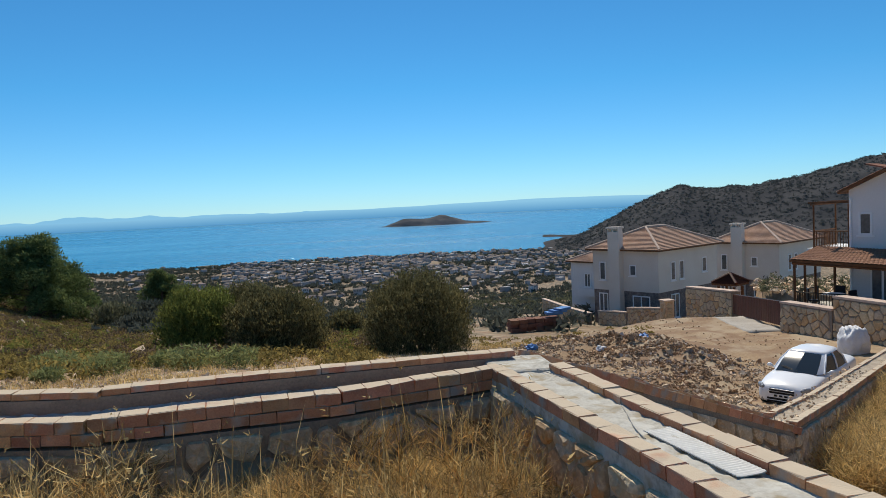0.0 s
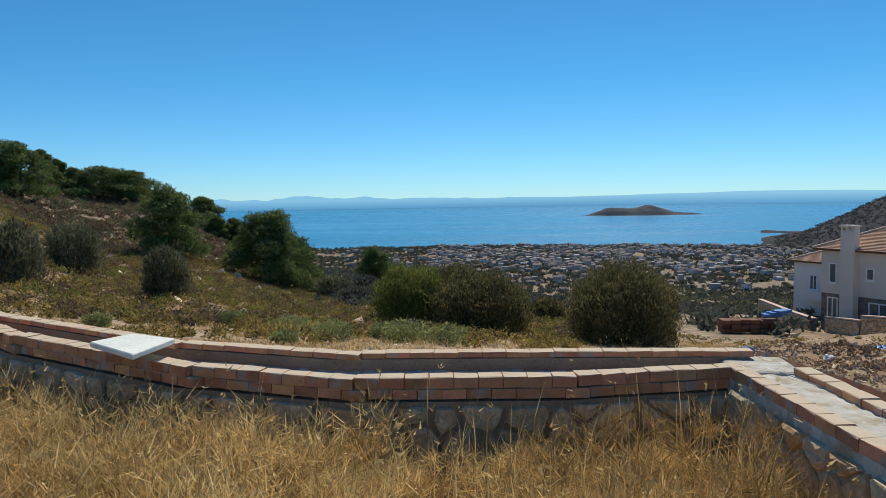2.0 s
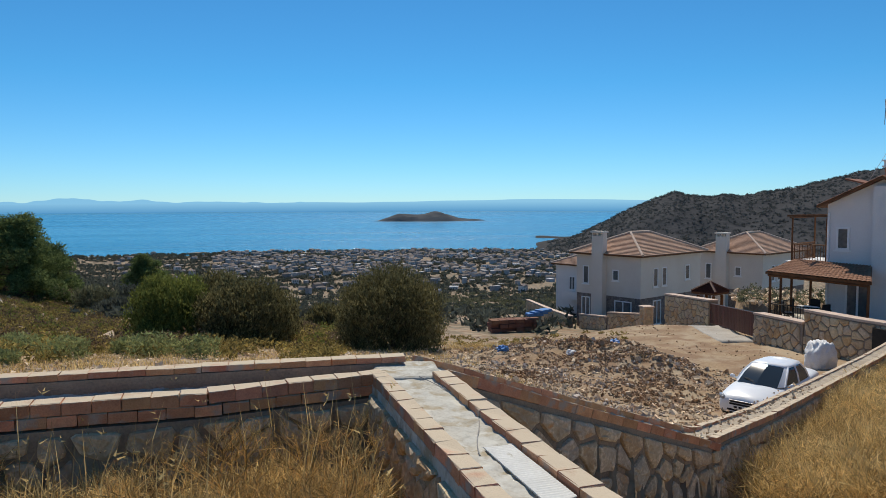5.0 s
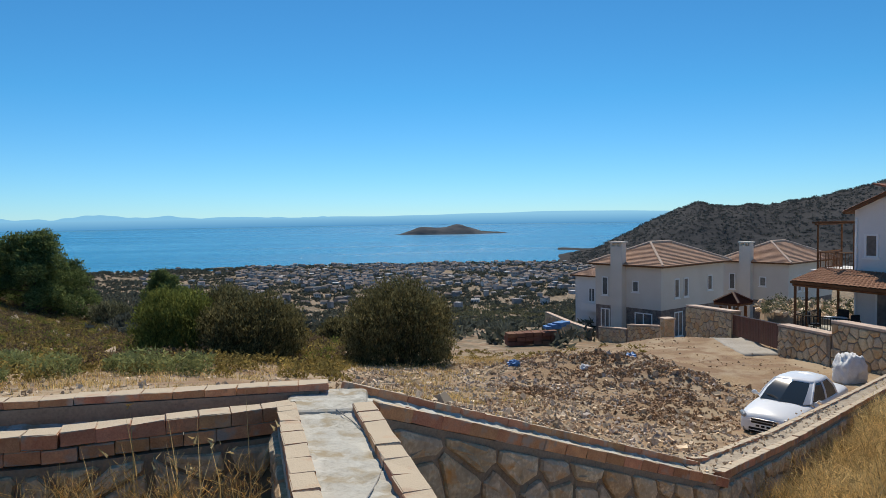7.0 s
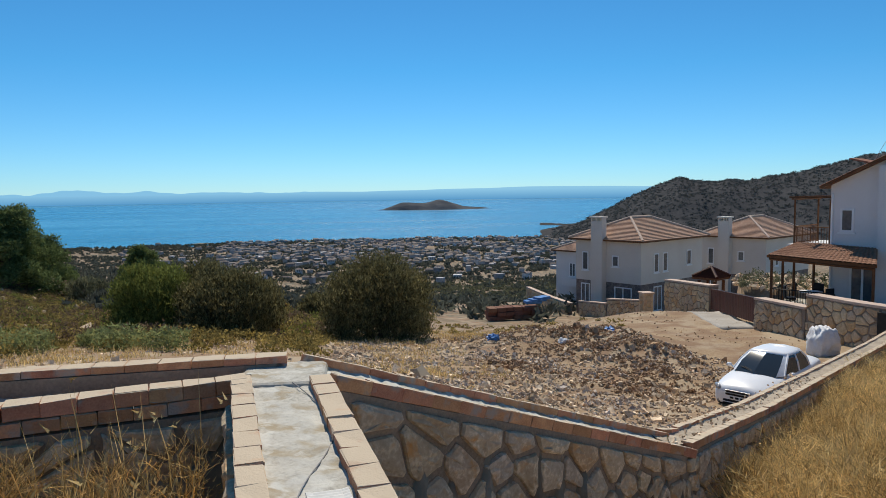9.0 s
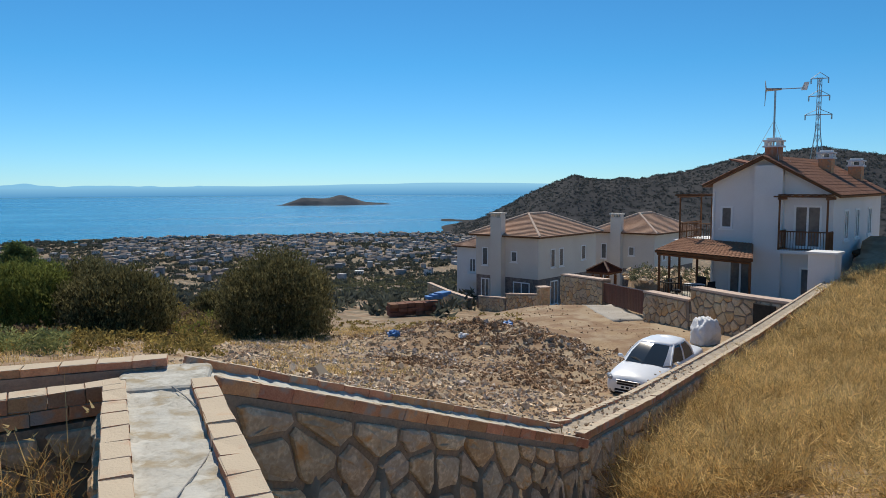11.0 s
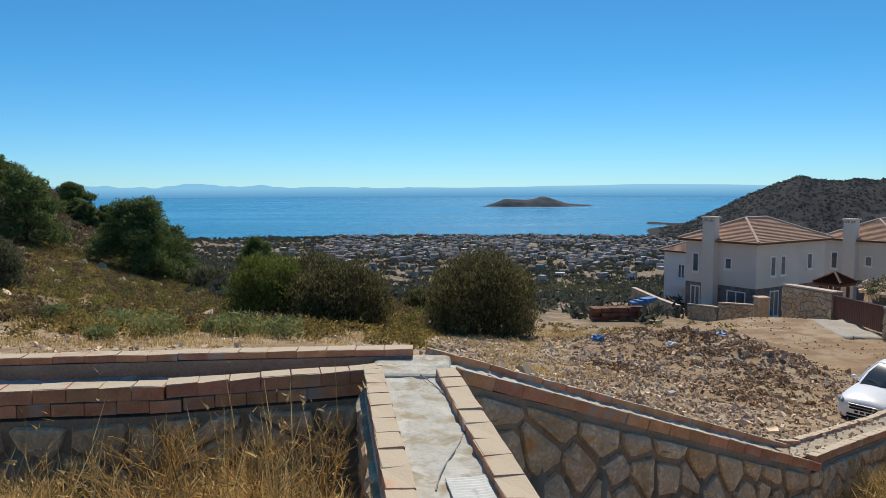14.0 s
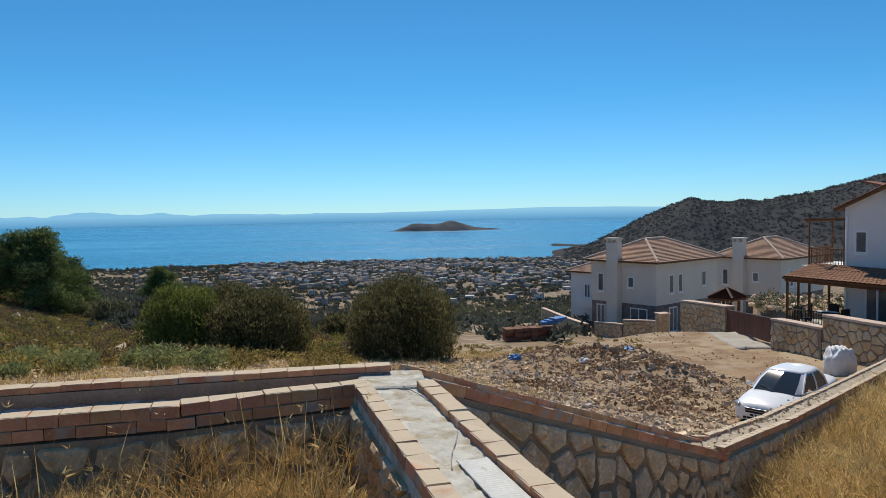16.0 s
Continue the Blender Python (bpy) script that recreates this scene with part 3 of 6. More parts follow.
def stone_of(poly, gap, proud, slope, material, rnd):
    """One face stone: a rounded outline with a rough face towards -y; returns its mesh and its middle."""
    cx, cz = sum(p[0] for p in poly) / len(poly), sum(p[1] for p in poly) / len(poly)
    ring = []
    for a, b in zip(poly, poly[1:] + poly[:1]):
        for t in (0.13, 0.87):
            x, z = a[0] + (b[0] - a[0]) * t - cx, a[1] + (b[1] - a[1]) * t - cz
            r = math.hypot(x, z)
            k = max(0.35, 1 - gap * rnd.uniform(0.7, 1.6) / max(r, 0.01))
            ring.append((x * k, -z * k))
    bm = bmesh.new()
    n = len(ring)

    def loop(f, y, rough):
        return [bm.verts.new((x * f, y + rnd.uniform(-rough, rough), z * f + slope * x * f)) for x, z in ring]
    loops = [loop(1.0, 0.06, 0), loop(1.0, -0.012 * proud, 0.003), loop(0.93, -0.032 * proud, 0.006 * proud), loop(0.58, -0.042 * proud, 0.013 * proud)]
    mid = bm.verts.new((0, (-0.045 + rnd.uniform(-0.012, 0.012)) * proud, 0))
    for p, q in zip(loops, loops[1:]):
        for i in range(n):
            bm.faces.new((p[i], p[(i + 1) % n], q[(i + 1) % n], q[i]))
    for i in range(n):
        bm.faces.new((loops[-1][i], loops[-1][(i + 1) % n], mid))
    return mesh_of("stone", bm, material), cx, cz


def face_stones(line, parent, top, low, size, rnd, material=None, gap=0.02, proud=1.0):
    """Fitted rubble stones with mortar joints on the face along a line, from top to low metres below it."""
    run = walk_line(line, 0.02)
    for poly in rubble_cells(len(run) * 0.02, top, low, size, rnd):
        cx = sum(p[0] for p in poly) / len(poly)
        p, h, sl = run[max(0, min(len(run) - 1, int(cx / 0.02)))]
        me, cx, cz = stone_of(poly, gap, proud, math.tan(sl), material or M["stone"], rnd)
        ob = new("stone", me)
        ob.matrix_world = Matrix.Translation((p.x, p.y, p.z - cz)) @ Matrix.Rotation(h, 4, "Z")
        ob.parent = parent


left_outer = [(-9.9, 10.1, 0.87), (-7.9, 8.6, 0.82), (-5.45, 6.82, 0.74), (-3.2, 5.85, 0.66), (-1.69, 5.68, 0.60), (0.21, 5.82, 0.59), (1.62, 5.82, 0.60)]
wall_left = tagged(prism("wall_left", LEFT_WALL, left_outer, 0.18, 1.4, M["mortar"]), "thick rubble stone garden wall with brick coping", "wall", kind="structure")
lay_bricks(offset_line(LEFT_WALL, 0.07), wall_left, long=0.60, tall=0.95)
lay_bricks(offset_line(LEFT_WALL, 0.075), wall_left, down=0.088, start=0.09, long=0.60, tall=0.85)
lay_bricks(offset_line(left_outer, -0.07), wall_left, wide=0.95, start=0.06, long=0.66, tall=0.55)
kerb = prism("mortar_kerb", offset_line(left_outer, -0.15), left_outer, 0.05, 0.3, M["mortar"])
kerb.parent = wall_left

right_outer = offset_line(RIGHT_WALL, 0.45)
right_outer[0] = (1.72, 5.86, 0.57)
right_outer[1] = (5.25, 7.72, -0.85)
wall_right = tagged(prism("wall_right", RIGHT_WALL, right_outer, 0.09, 2.2, M["mortar"]), "rubble stone wall with brick coping stepping down the slope", "wall", kind="structure")
lay_bricks(offset_line(RIGHT_WALL, 0.05), wall_right, wide=0.68, long=0.88)
lay_bricks(offset_line(right_outer, -0.045), wall_right, wide=0.6, start=0.05, long=0.88)

CHAN_L = [(1.36, 5.35, 0.57), (1.53, 3.57, 0.58), (1.66, 2.0, 0.60), (1.9, -1.2, 0.62)]
CHAN_R = [(1.95, 5.25, 0.57), (2.10, 3.44, 0.58), (2.24, 2.0, 0.60), (2.5, -1.2, 0.62)]
wall_branch = tagged(prism("wall_branch", CHAN_L, CHAN_R, 0.075, 1.6, M["concrete"]), "branch wall with brick edges and rough cement bed", "wall", kind="structure")
lay_bricks(offset_line(CHAN_L, 0.06), wall_branch, wide=0.78, long=0.72)
lay_bricks(offset_line(CHAN_R, -0.065), wall_branch, wide=0.85, long=0.72)


M["dust_bed"] = mat("dust_bed", (0.50, 0.43, 0.33), (0.30, 0.24, 0.18), scale=4, fine=40, bump=1.0, dist=0.02)


def bed(name, inner, outer, drop, material, parent, a=0.16, seed=1):
    """Rough cement laid between the two brick rows."""
    vs, fs = [], []
    n = 11
    rows = list(zip(walk_line(inner, 0.045), walk_line(outer, 0.045 * sum((Vector(q) - Vector(p)).length for p, q in zip(outer, outer[1:])) / sum((Vector(q) - Vector(p)).length for p, q in zip(inner, inner[1:])))))
    for (p, _, _), (q, _, _) in rows:
        w = (q - p).length
        for k in range(n):
            t = (a + (w - 2 * a) * k / (n - 1)) / w
            c = p + (q - p) * t
            edge = 0.018 if k in (0, n - 1) else 0
            vs.append((c.x, c.y, c.z - drop + edge + 0.010 * noise.noise((c.x * 4, c.y * 4, seed)) + 0.016 * noise.noise((c.x * 13, c.y * 13, seed)) + 0.008 * noise.noise((c.x * 31, c.y * 31, seed))))
    for i in range(len(rows) - 1):
        for k in range(n - 1):
            fs.append((i * n + k, (i + 1) * n + k, (i + 1) * n + k + 1, i * n + k + 1))
    ob = sheet(name, vs, fs, material)
    ob.parent = parent
    return ob


bed("cement_bed", LEFT_WALL, left_outer, 0.15, M["concrete"], wall_left, 0.13)
bed("cement_bed", RIGHT_WALL[:2], right_outer[:2], 0.05, M["concrete"], wall_right, 0.09)
bed("dusty_bed", RIGHT_WALL[1:], right_outer[1:], 0.035, M["dust_bed"], wall_right, 0.09)
bed("cement_bed", CHAN_L, CHAN_R, 0.05, M["concrete"], wall_branch, 0.10)

bm = bmesh.new()
box(bm, (1.67, 5.53, 0.28), (0.52, 0.62, 0.50), rz=-0.08, bevel=0.03)
for v in bm.verts:
    v.co.z += 0.02 * noise.noise(v.co * 6)
part("cement_junction", bm, M["concrete"], wall_branch)

srnd = random.Random(9)
face_stones(LEFT_WALL[1:], wall_left, 0.20, 0.85, 0.30, srnd, gap=0.022)
face_stones(RIGHT_WALL[:2], wall_right, 0.12, 1.85, 0.34, srnd, gap=0.031)
face_stones(RIGHT_WALL[1:4], wall_right, 0.12, 0.9, 0.32, srnd, gap=0.024)
face_stones(RIGHT_WALL[3:], wall_right, 0.12, 0.6, 0.32, srnd)
face_stones(CHAN_L[:3], wall_branch, 0.13, 0.7, 0.28, srnd)


# ---- houses ----
def at_house(o, a, b, z):
    """A place a metres along U and b metres along V from the corner o."""
    return Vector((o[0] + U.x * a + V.x * b, o[1] + U.y * a + V.y * b, z))


def hbox(bm, a0, a1, b0, b1, z0, z1):
    box(bm, ((a0 + a1) / 2, (b0 + b1) / 2, (z0 + z1) / 2), (a1 - a0, b1 - b0, z1 - z0))


def hip_roof(parent, L, W, z0, rise, over, tile_mat, ridge_mat):
    """A hipped roof over L by W with rows of tiles stepped up each slope."""
    a0, a1, b0, b1 = -over, L + over, -over, W + over
    half = (b1 - b0) / 2
    r0, r1, bm_mid = a0 + half, a1 - half, (b0 + b1) / 2
    if r1 < r0:
        r0 = r1 = (a0 + a1) / 2
    bm = bmesh.new()
    rows = 18
    for k in range(rows):
        t0, t1 = k / rows, (k + 1) / rows
        def ring(t, lift):
            return [(a0 + (r0 - a0) * t, b0 + half * t, z0 + rise * t + lift), (a1 + (r1 - a1) * t, b0 + half * t, z0 + rise * t + lift),
                    (a1 + (r1 - a1) * t, b1 - half * t, z0 + rise * t + lift), (a0 + (r0 - a0) * t, b1 - half * t, z0 + rise * t + lift)]
        lo, hi, foot = ring(t0, 0.06), ring(t1, 0.0), ring(t0, 0.0)
        lo, hi, foot = [[bm.verts.new(p) for p in q] for q in (lo, hi, foot)]
        for i in range(4):
            j = (i + 1) % 4
            bm.faces.new((lo[i], lo[j], hi[j], hi[i]))
            bm.faces.new((foot[i], foot[j], lo[j], lo[i]))
    bmesh.ops.remove_doubles(bm, verts=bm.verts, dist=0.001)
    roof = part("roof", bm, tile_mat, parent, "brown concrete tiled hip roof")
    bm = bmesh.new()
    hbox(bm, a0, a1, b0, b1, z0 - 0.14, z0 - 0.005)
    part("eave_board", bm, M["wood"], roof)
    bm = bmesh.new()
    z1 = z0 + rise
    for x, y in ((a0, b0), (a1, b0), (a1, b1), (a0, b1)):
        rod(bm, (x, y, z0 + 0.06), (r0 if x == a0 else r1, bm_mid, z1 + 0.06), 0.11, seg=6)
    if r1 > r0:
        rod(bm, (r0, bm_mid, z1 + 0.05), (r1, bm_mid, z1 + 0.05), 0.12, seg=6)
    part("ridge_tiles", bm, ridge_mat, roof)
    return roof


def window(parent, axis, pos, other, z0, z1, w, shutters=False, door=False):
    """A framed window on a wall; axis 'a' faces -V at b=other, axis 'b' faces -U at a=other."""
    def put(bm, u0, u1, d0, d1, za, zb):
        if axis == "a":
            hbox(bm, u0, u1, other + d0, other + d1, za, zb)
        else:
            hbox(bm, other + d0, other + d1, u0, u1, za, zb)
    u0, u1 = pos - w / 2, pos + w / 2
    bm = bmesh.new()
    f = 0.10
    put(bm, u0, u0 + f, -0.05, 0.05, z0, z1)
    put(bm, u1 - f, u1, -0.05, 0.05, z0, z1)
    put(bm, u0 + f, u1 - f, -0.05, 0.05, z1 - f, z1)
    put(bm, u0 + f, u1 - f, -0.05, 0.05, z0, z0 + f)
    if w > 0.8:
        put(bm, pos - f / 2, pos + f / 2, -0.045, 0.05, z0 + f, z1 - f)
    fr = part("window_frame" if not door else "door_frame", bm, M["frame_white"], parent)
    bm = bmesh.new()
    put(bm, u0 + 0.03, u1 - 0.03, -0.012, 0.02, z0 + 0.03, z1 - 0.03)
    part("pane", bm, M["window_glass"], fr)
    bm = bmesh.new()
    put(bm, u0 - 0.1, u1 + 0.1, -0.1, 0.03, z0 - 0.09, z0 - 0.005)
    part("sill", bm, M["frame_white"], fr)


def villa(origin, label, base, split, eave, rise, L=10.0, W=7.0):
    house = new("house")
    house.matrix_world = Matrix.Translation((origin[0], origin[1], 0)) @ Matrix.Rotation(HOUSE_TURN, 4, "Z")
    bm = bmesh.new()
    hbox(bm, 0, L, 0, W, split, eave)
    part("upper_wall", bm, M["plaster"], house, "cream plastered upper storey")
    bm = bmesh.new()
    hbox(bm, 0.03, L - 0.03, 0.03, W - 0.03, base - 2, split - 0.004)
    part("lower_wall", bm, M["dark_stone"], house, "grey-brown stone-clad ground floor")
    hip_roof(house, L, W, eave, rise, 0.5, M["roof"], M["ridge"])
    bm = bmesh.new()
    hbox(bm, -0.65, 0.02, 3.6, 4.8, base - 2, eave + 1.6)
    ch = part("chimney", bm, M["plaster"], house, "tall cream plastered chimney stack")
    bm = bmesh.new()
    hbox(bm, -0.75, 0.12, 3.5, 4.9, eave + 1.9, eave + 2.05)
    for b0 in (3.6, 4.15, 4.68):
        hbox(bm, -0.62, 0.0, b0, b0 + 0.12, eave + 1.6, eave + 1.9)
    part("cap", bm, M["plaster"], ch)
    # openings on the face along U
    window(house, "a", 2.3, 0, split + 0.9, split + 2.6, 0.75)
    window(house, "a", 3.7, 0, split + 0.9, split + 2.6, 0.75)
    window(house, "a", 7.6, 0, split + 1.2, split + 2.6, 0.8)
    window(house, "a", 2.6, 0.03, base - 0.6, split - 0.3, 1.3, door=True)
    # openings on the face along V
    window(house, "b", 2.6, 0, split + 1.4, split + 2.4, 0.7)
    window(house, "b", 5.9, 0, split + 0.9, split + 2.6, 0.7)
    window(house, "b", 1.8, 0.03, base, split - 0.35, 1.8, door=True)
    window(house, "b", 5.9, 0.03, base - 0.6, split - 0.3, 1.0, door=True)
    return tagged(house, label, "house", group="villas on the slope")


M["dark_stone"] = mat("dark_stone", (0.30, 0.26, 0.23), (0.14, 0.12, 0.11), scale=2.5, fine=8, bump=0.9, dist=0.05, third=(0.22, 0.18, 0.16))
c1 = at_house((30.2, 57.2), 0.5, 0.5, 0)
villa((c1.x, c1.y), "two-storey cream villa with stone-clad base and hip roof", -8.6, -6.7, -2.9, 1.8)
c2 = at_house((47.3, 64.4), 0.5, 0.5, 0)
villa((c2.x, c2.y), "cream villa with tall chimney behind the garden", -9.2, -7.4, -3.5, 1.9)


def annex():
    house = new("house")
    o = at_house((34.6, 74.5), 0, 0, 0)
    house.matrix_world = Matrix.Translation((o.x, o.y, 0)) @ Matrix.Rotation(HOUSE_TURN, 4, "Z")
    bm = bmesh.new()
    hbox(bm, 0, 9, 0, 7, -14, -5.4)
    part("wall", bm, M["white_plaster"], house)
    hip_roof(house, 9, 7, -5.4, 1.6, 0.45, M["roof"], M["ridge"])
    bm = bmesh.new()
    hbox(bm, -1.4, 0, 0.2, 5, -9.3, -9.1)
    hbox(bm, -1.4, -1.3, 0.2, 5, -9.1, -8.4)
    part("balcony", bm, M["white_plaster"], house)
    window(house, "b", 1.6, 0, -8.9, -6.8, 1.4, door=True)
    window(house, "b", 4.6, 0, -8.4, -6.8, 0.9)
    window(house, "a", 1.5, 0, -8.3, -6.7, 0.9)
    window(house, "b", 2.2, 0, -12.2, -10, 1.6, door=True)
    return tagged(house, "white two-storey house with balcony, partly hidden downhill", "house", group="villas on the slope")


annex()


def rail(parent, a, b, z0, h, name="railing", gap=0.13, m=None):
    """A railing with balusters from a to b."""
    m = m or M["wood"]
    bm = bmesh.new()
    a, b = Vector(a), Vector(b)
    for zz in (z0 + 0.08, z0 + h):
        rod(bm, (a.x, a.y, zz), (b.x, b.y, zz), 0.03, seg=4)
    n = max(2, int((b - a).length / gap))
    for i in range(n + 1):
        p = a + (b - a) * (i / n)
        r = 0.045 if i in (0, n) else 0.016
        rod(bm, (p.x, p.y, z0), (p.x, p.y, z0 + h), r, seg=4)
    return part(name, bm, m, parent)


def tile_slope(parent, p0, p1, q0, q1, label, rows=10, cols=26, m=None):
    """Rounded clay tiles on a slope with eaves p0-p1 and top edge q0-q1."""
    p0, p1, q0, q1 = (Vector(p) for p in (p0, p1, q0, q1))
    nrm = (p1 - p0).cross(q0 - p0).normalized()
    if nrm.z < 0:
        nrm = -nrm
    vs, fs = [], []
    for c in range(cols * 4 + 1):
        s = c / (cols * 4)
        bulge = 0.035 * abs(math.sin(math.pi * c / 4))
        for r in range(rows):
            for t, up in ((r / rows, 0.014), ((r + 1) / rows, 0.0)):
                q = (p0 + (p1 - p0) * s) * (1 - t) + (q0 + (q1 - q0) * s) * t
                vs.append(tuple(q + nrm * (bulge + up)))
    m2 = rows * 2
    for c in range(cols * 4):
        for r in range(m2 - 1):
            fs.append((c * m2 + r, (c + 1) * m2 + r, (c + 1) * m2 + r + 1, c * m2 + r + 1))
    ob = sheet("roof", vs, fs, m or M["red_tile"], False)
    ob.parent = parent
    ob["label"] = label
    bm = bmesh.new()
    g = [bm.verts.new(p + nrm * e) for e in (-0.02, -0.14) for p in (p0, p1, q1, q0)]
    for f in ((0, 1, 2, 3), (7, 6, 5, 4), (0, 1, 5, 4), (1, 2, 6, 5), (2, 3, 7, 6), (3, 0, 4, 7)):
        bm.faces.new([g[i] for i in f])
    part("roof_deck", bm, M["wood"], ob)
    return ob


def white_house():
    """Gable front towards -U; a runs along U, b along V, from the front's far corner at the right."""
    house = new("house")
    house.matrix_world = Matrix.Translation((31.7, 28.4, 0)) @ Matrix.Rotation(HOUSE_TURN, 4, "Z")
    Wd, Dp, base, eave, peak = 6.0, 11.0, -6.0, 1.45, 3.0
    bm = bmesh.new()
    pf = [bm.verts.new(p) for p in ((0, 0, base), (0, Wd, base), (0, Wd, eave + 0.25), (0, 3.3, peak), (0, 0, eave - 0.25))]
    pb = [bm.verts.new((Dp, v.co.y, v.co.z)) for v in pf]
    bm.faces.new(pf)
    bm.faces.new(pb[::-1])
    for i in range(5):
        bm.faces.new((pf[i], pb[i], pb[(i + 1) % 5], pf[(i + 1) % 5]))
    part("wall", bm, M["white_plaster"], house)
    bm = bmesh.new()
    hbox(bm, -0.35, 0.0, 2.3, 3.7, base, peak - 0.42)
    part("pier", bm, M["white_plaster"], house)
    o = 0.45
    k = (peak - eave + 0.25) / 3.3
    tile_slope(house, (-o, -o, eave - 0.25 - k * o + 0.1), (Dp + o, -o, eave - 0.25 - k * o + 0.1), (-o, 3.3, peak + 0.1), (Dp + o, 3.3, peak + 0.1), "orange clay tiled roof slope", 12, 34)
    k2 = (peak - eave - 0.25) / 2.7
    tile_slope(house, (Dp + o, Wd + o, eave + 0.25 - k2 * o + 0.1), (-o, Wd + o, eave + 0.25 - k2 * o + 0.1), (Dp + o, 3.3, peak + 0.1), (-o, 3.3, peak + 0.1), "orange clay tiled roof slope", 10, 34)
    # chimneys
    for a, b, zz in ((1.0, 3.2, peak + 0.1), (6.5, 2.0, peak - 0.4), (10.0, 1.2, peak - 0.8)):
        bm = bmesh.new()
        hbox(bm, a - 0.35, a + 0.35, b - 0.35, b + 0.35, zz - 0.8, zz + 0.45)
        ch = part("chimney", bm, M["brick"], house, "brick chimney with white cap")
        bm = bmesh.new()
        hbox(bm, a - 0.45, a + 0.45, b - 0.45, b + 0.45, zz + 0.45, zz + 0.53)
        for da in (-0.3, 0.3):
            for db in (-0.3, 0.3):
                hbox(bm, a + da - 0.08, a + da + 0.08, b + db - 0.08, b + db + 0.08, zz + 0.53, zz + 0.75)
        hbox(bm, a - 0.45, a + 0.45, b - 0.45, b + 0.45, zz + 0.75, zz + 0.83)
        hbox(bm, a - 0.3, a + 0.3, b - 0.3, b + 0.3, zz + 0.83, zz + 0.95)
        part("cap", bm, M["white_plaster"], ch)
    # openings on the front
    window(house, "b", 5.2, 0, -0.75, 0.45, 0.65)
    window(house, "b", 1.15, 0, -1.6, 0.55, 1.3, door=True)
    window(house, "b", 1.0, 0, -4.1, -2.6, 0.9)
    window(house, "b", 3.3 - 0.0 + 1.1, 0, -4.4, -2.3, 1.2, door=True)
    window(house, "a", 2.6, 0, -1.3, 0.3, 0.9)
    window(house, "a", 5.0, 0, -1.3, 0.3, 0.9)
    window(house, "a", 8.0, 0, -1.3, 0.3, 0.9)
    # front balcony
    bm = bmesh.new()
    hbox(bm, -1.1, 0, -0.1, 2.25, -1.85, -1.68)
    bal = part("balcony", bm, M["white_plaster"], house)
    rail(house, (-1.05, 0.0, 0), (-1.05, 2.2, 0), -1.68, 0.95)
    rail(house, (-1.05, 0.0, 0), (0, 0.0, 0), -1.68, 0.95)
    rail(house, (-1.05, 2.2, 0), (0, 2.2, 0), -1.68, 0.95)
    for b in (0.0, 2.2):
        bm = bmesh.new()
        rod(bm, (-1.05, b, -1.68), (-1.05, b, 0.84), 0.05, seg=6)
        part("balcony_post", bm, M["wood"], house)
        bm = bmesh.new()
        box(bm, (-0.5, b, 0.9), (1.5, 0.1, 0.12), bevel=0.01)
        part("balcony_beam", bm, M["wood"], house)
    bm = bmesh.new()
    box(bm, (-1.05, 1.1, 1.0), (0.1, 2.8, 0.08), bevel=0.01)
    part("balcony_beam", bm, M["wood"], house)
    for i in range(7):
        bm = bmesh.new()
        box(bm, (-0.55, 0.05 + i * 0.36, 1.08), (1.3, 0.07, 0.08), bevel=0.008)
        part("balcony_slat", bm, M["wood"], house)
    # terrace pergola on the left flank, upstairs
    for a, b in ((0.2, Wd + 1.9), (0.2, Wd + 0.1), (3.2, Wd + 1.9)):
        bm = bmesh.new()
        rod(bm, (a, b, -1.6), (a, b, 0.9), 0.05, seg=6)
        part("terrace_post", bm, M["wood"], house)
    for i in range(6):
        bm = bmesh.new()
        box(bm, (0.1 + i * 0.65, Wd + 1.0, 1.02), (0.08, 2.3, 0.1))
        part("pergola_rafter", bm, M["wood"], house)
    bm = bmesh.new()
    box(bm, (1.7, Wd + 1.9, 0.93), (3.6, 0.1, 0.1))
    part("pergola_beam", bm, M["wood"], house)
    rail(house, (0.2, Wd + 1.9, 0), (0.2, Wd + 0.1, 0), -1.5, 0.95)
    rail(house, (0.2, Wd + 1.9, 0), (3.2, Wd + 1.9, 0), -1.5, 0.95)
    bm = bmesh.new()
    hbox(bm, 0, 4, Wd + 0.01, Wd + 2.2, -1.75, -1.5)
    part("terrace_slab", bm, M["white_plaster"], house)
    # tiled porch in front
    tile_slope(house, (-3.6, 2.57, -1.98), (-3.6, 7.6, -1.80), (-0.1, 3.72, -1.5), (-0.1, 7.6, -1.36), "brown clay tiled porch roof", 9, 24)
    bm = bmesh.new()
    rod(bm, (-3.5, 2.7, -2.17), (-3.5, 7.5, -1.99), 0.08, seg=4)
    part("porch_beam", bm, M["wood"], house)
    for a, b, zt in ((-3.45, 2.75, -2.15), (-3.45, 7.4, -2.0), (-2.2, 7.4, -1.8), (-0.9, 7.4, -1.65), (-0.4, 6.6, -1.6)):
        bm = bmesh.new()
        rod(bm, (a, b, -4.5), (a, b, zt), 0.07, seg=8)
        part("porch_post", bm, M["wood"], house)
    rail(house, (-3.45, 4.4, 0), (-3.45, 7.4, 0), -4.4, 0.9, m=M["iron"])
    rail(house, (-3.45, 7.4, 0), (-0.6, 7.4, 0), -4.4, 0.9, m=M["iron"])
    bm = bmesh.new()
    hbox(bm, -3.8, 0.0, -2, 8.0, -6.5, -4.4)
    part("porch_floor", bm, M["concrete"], house)
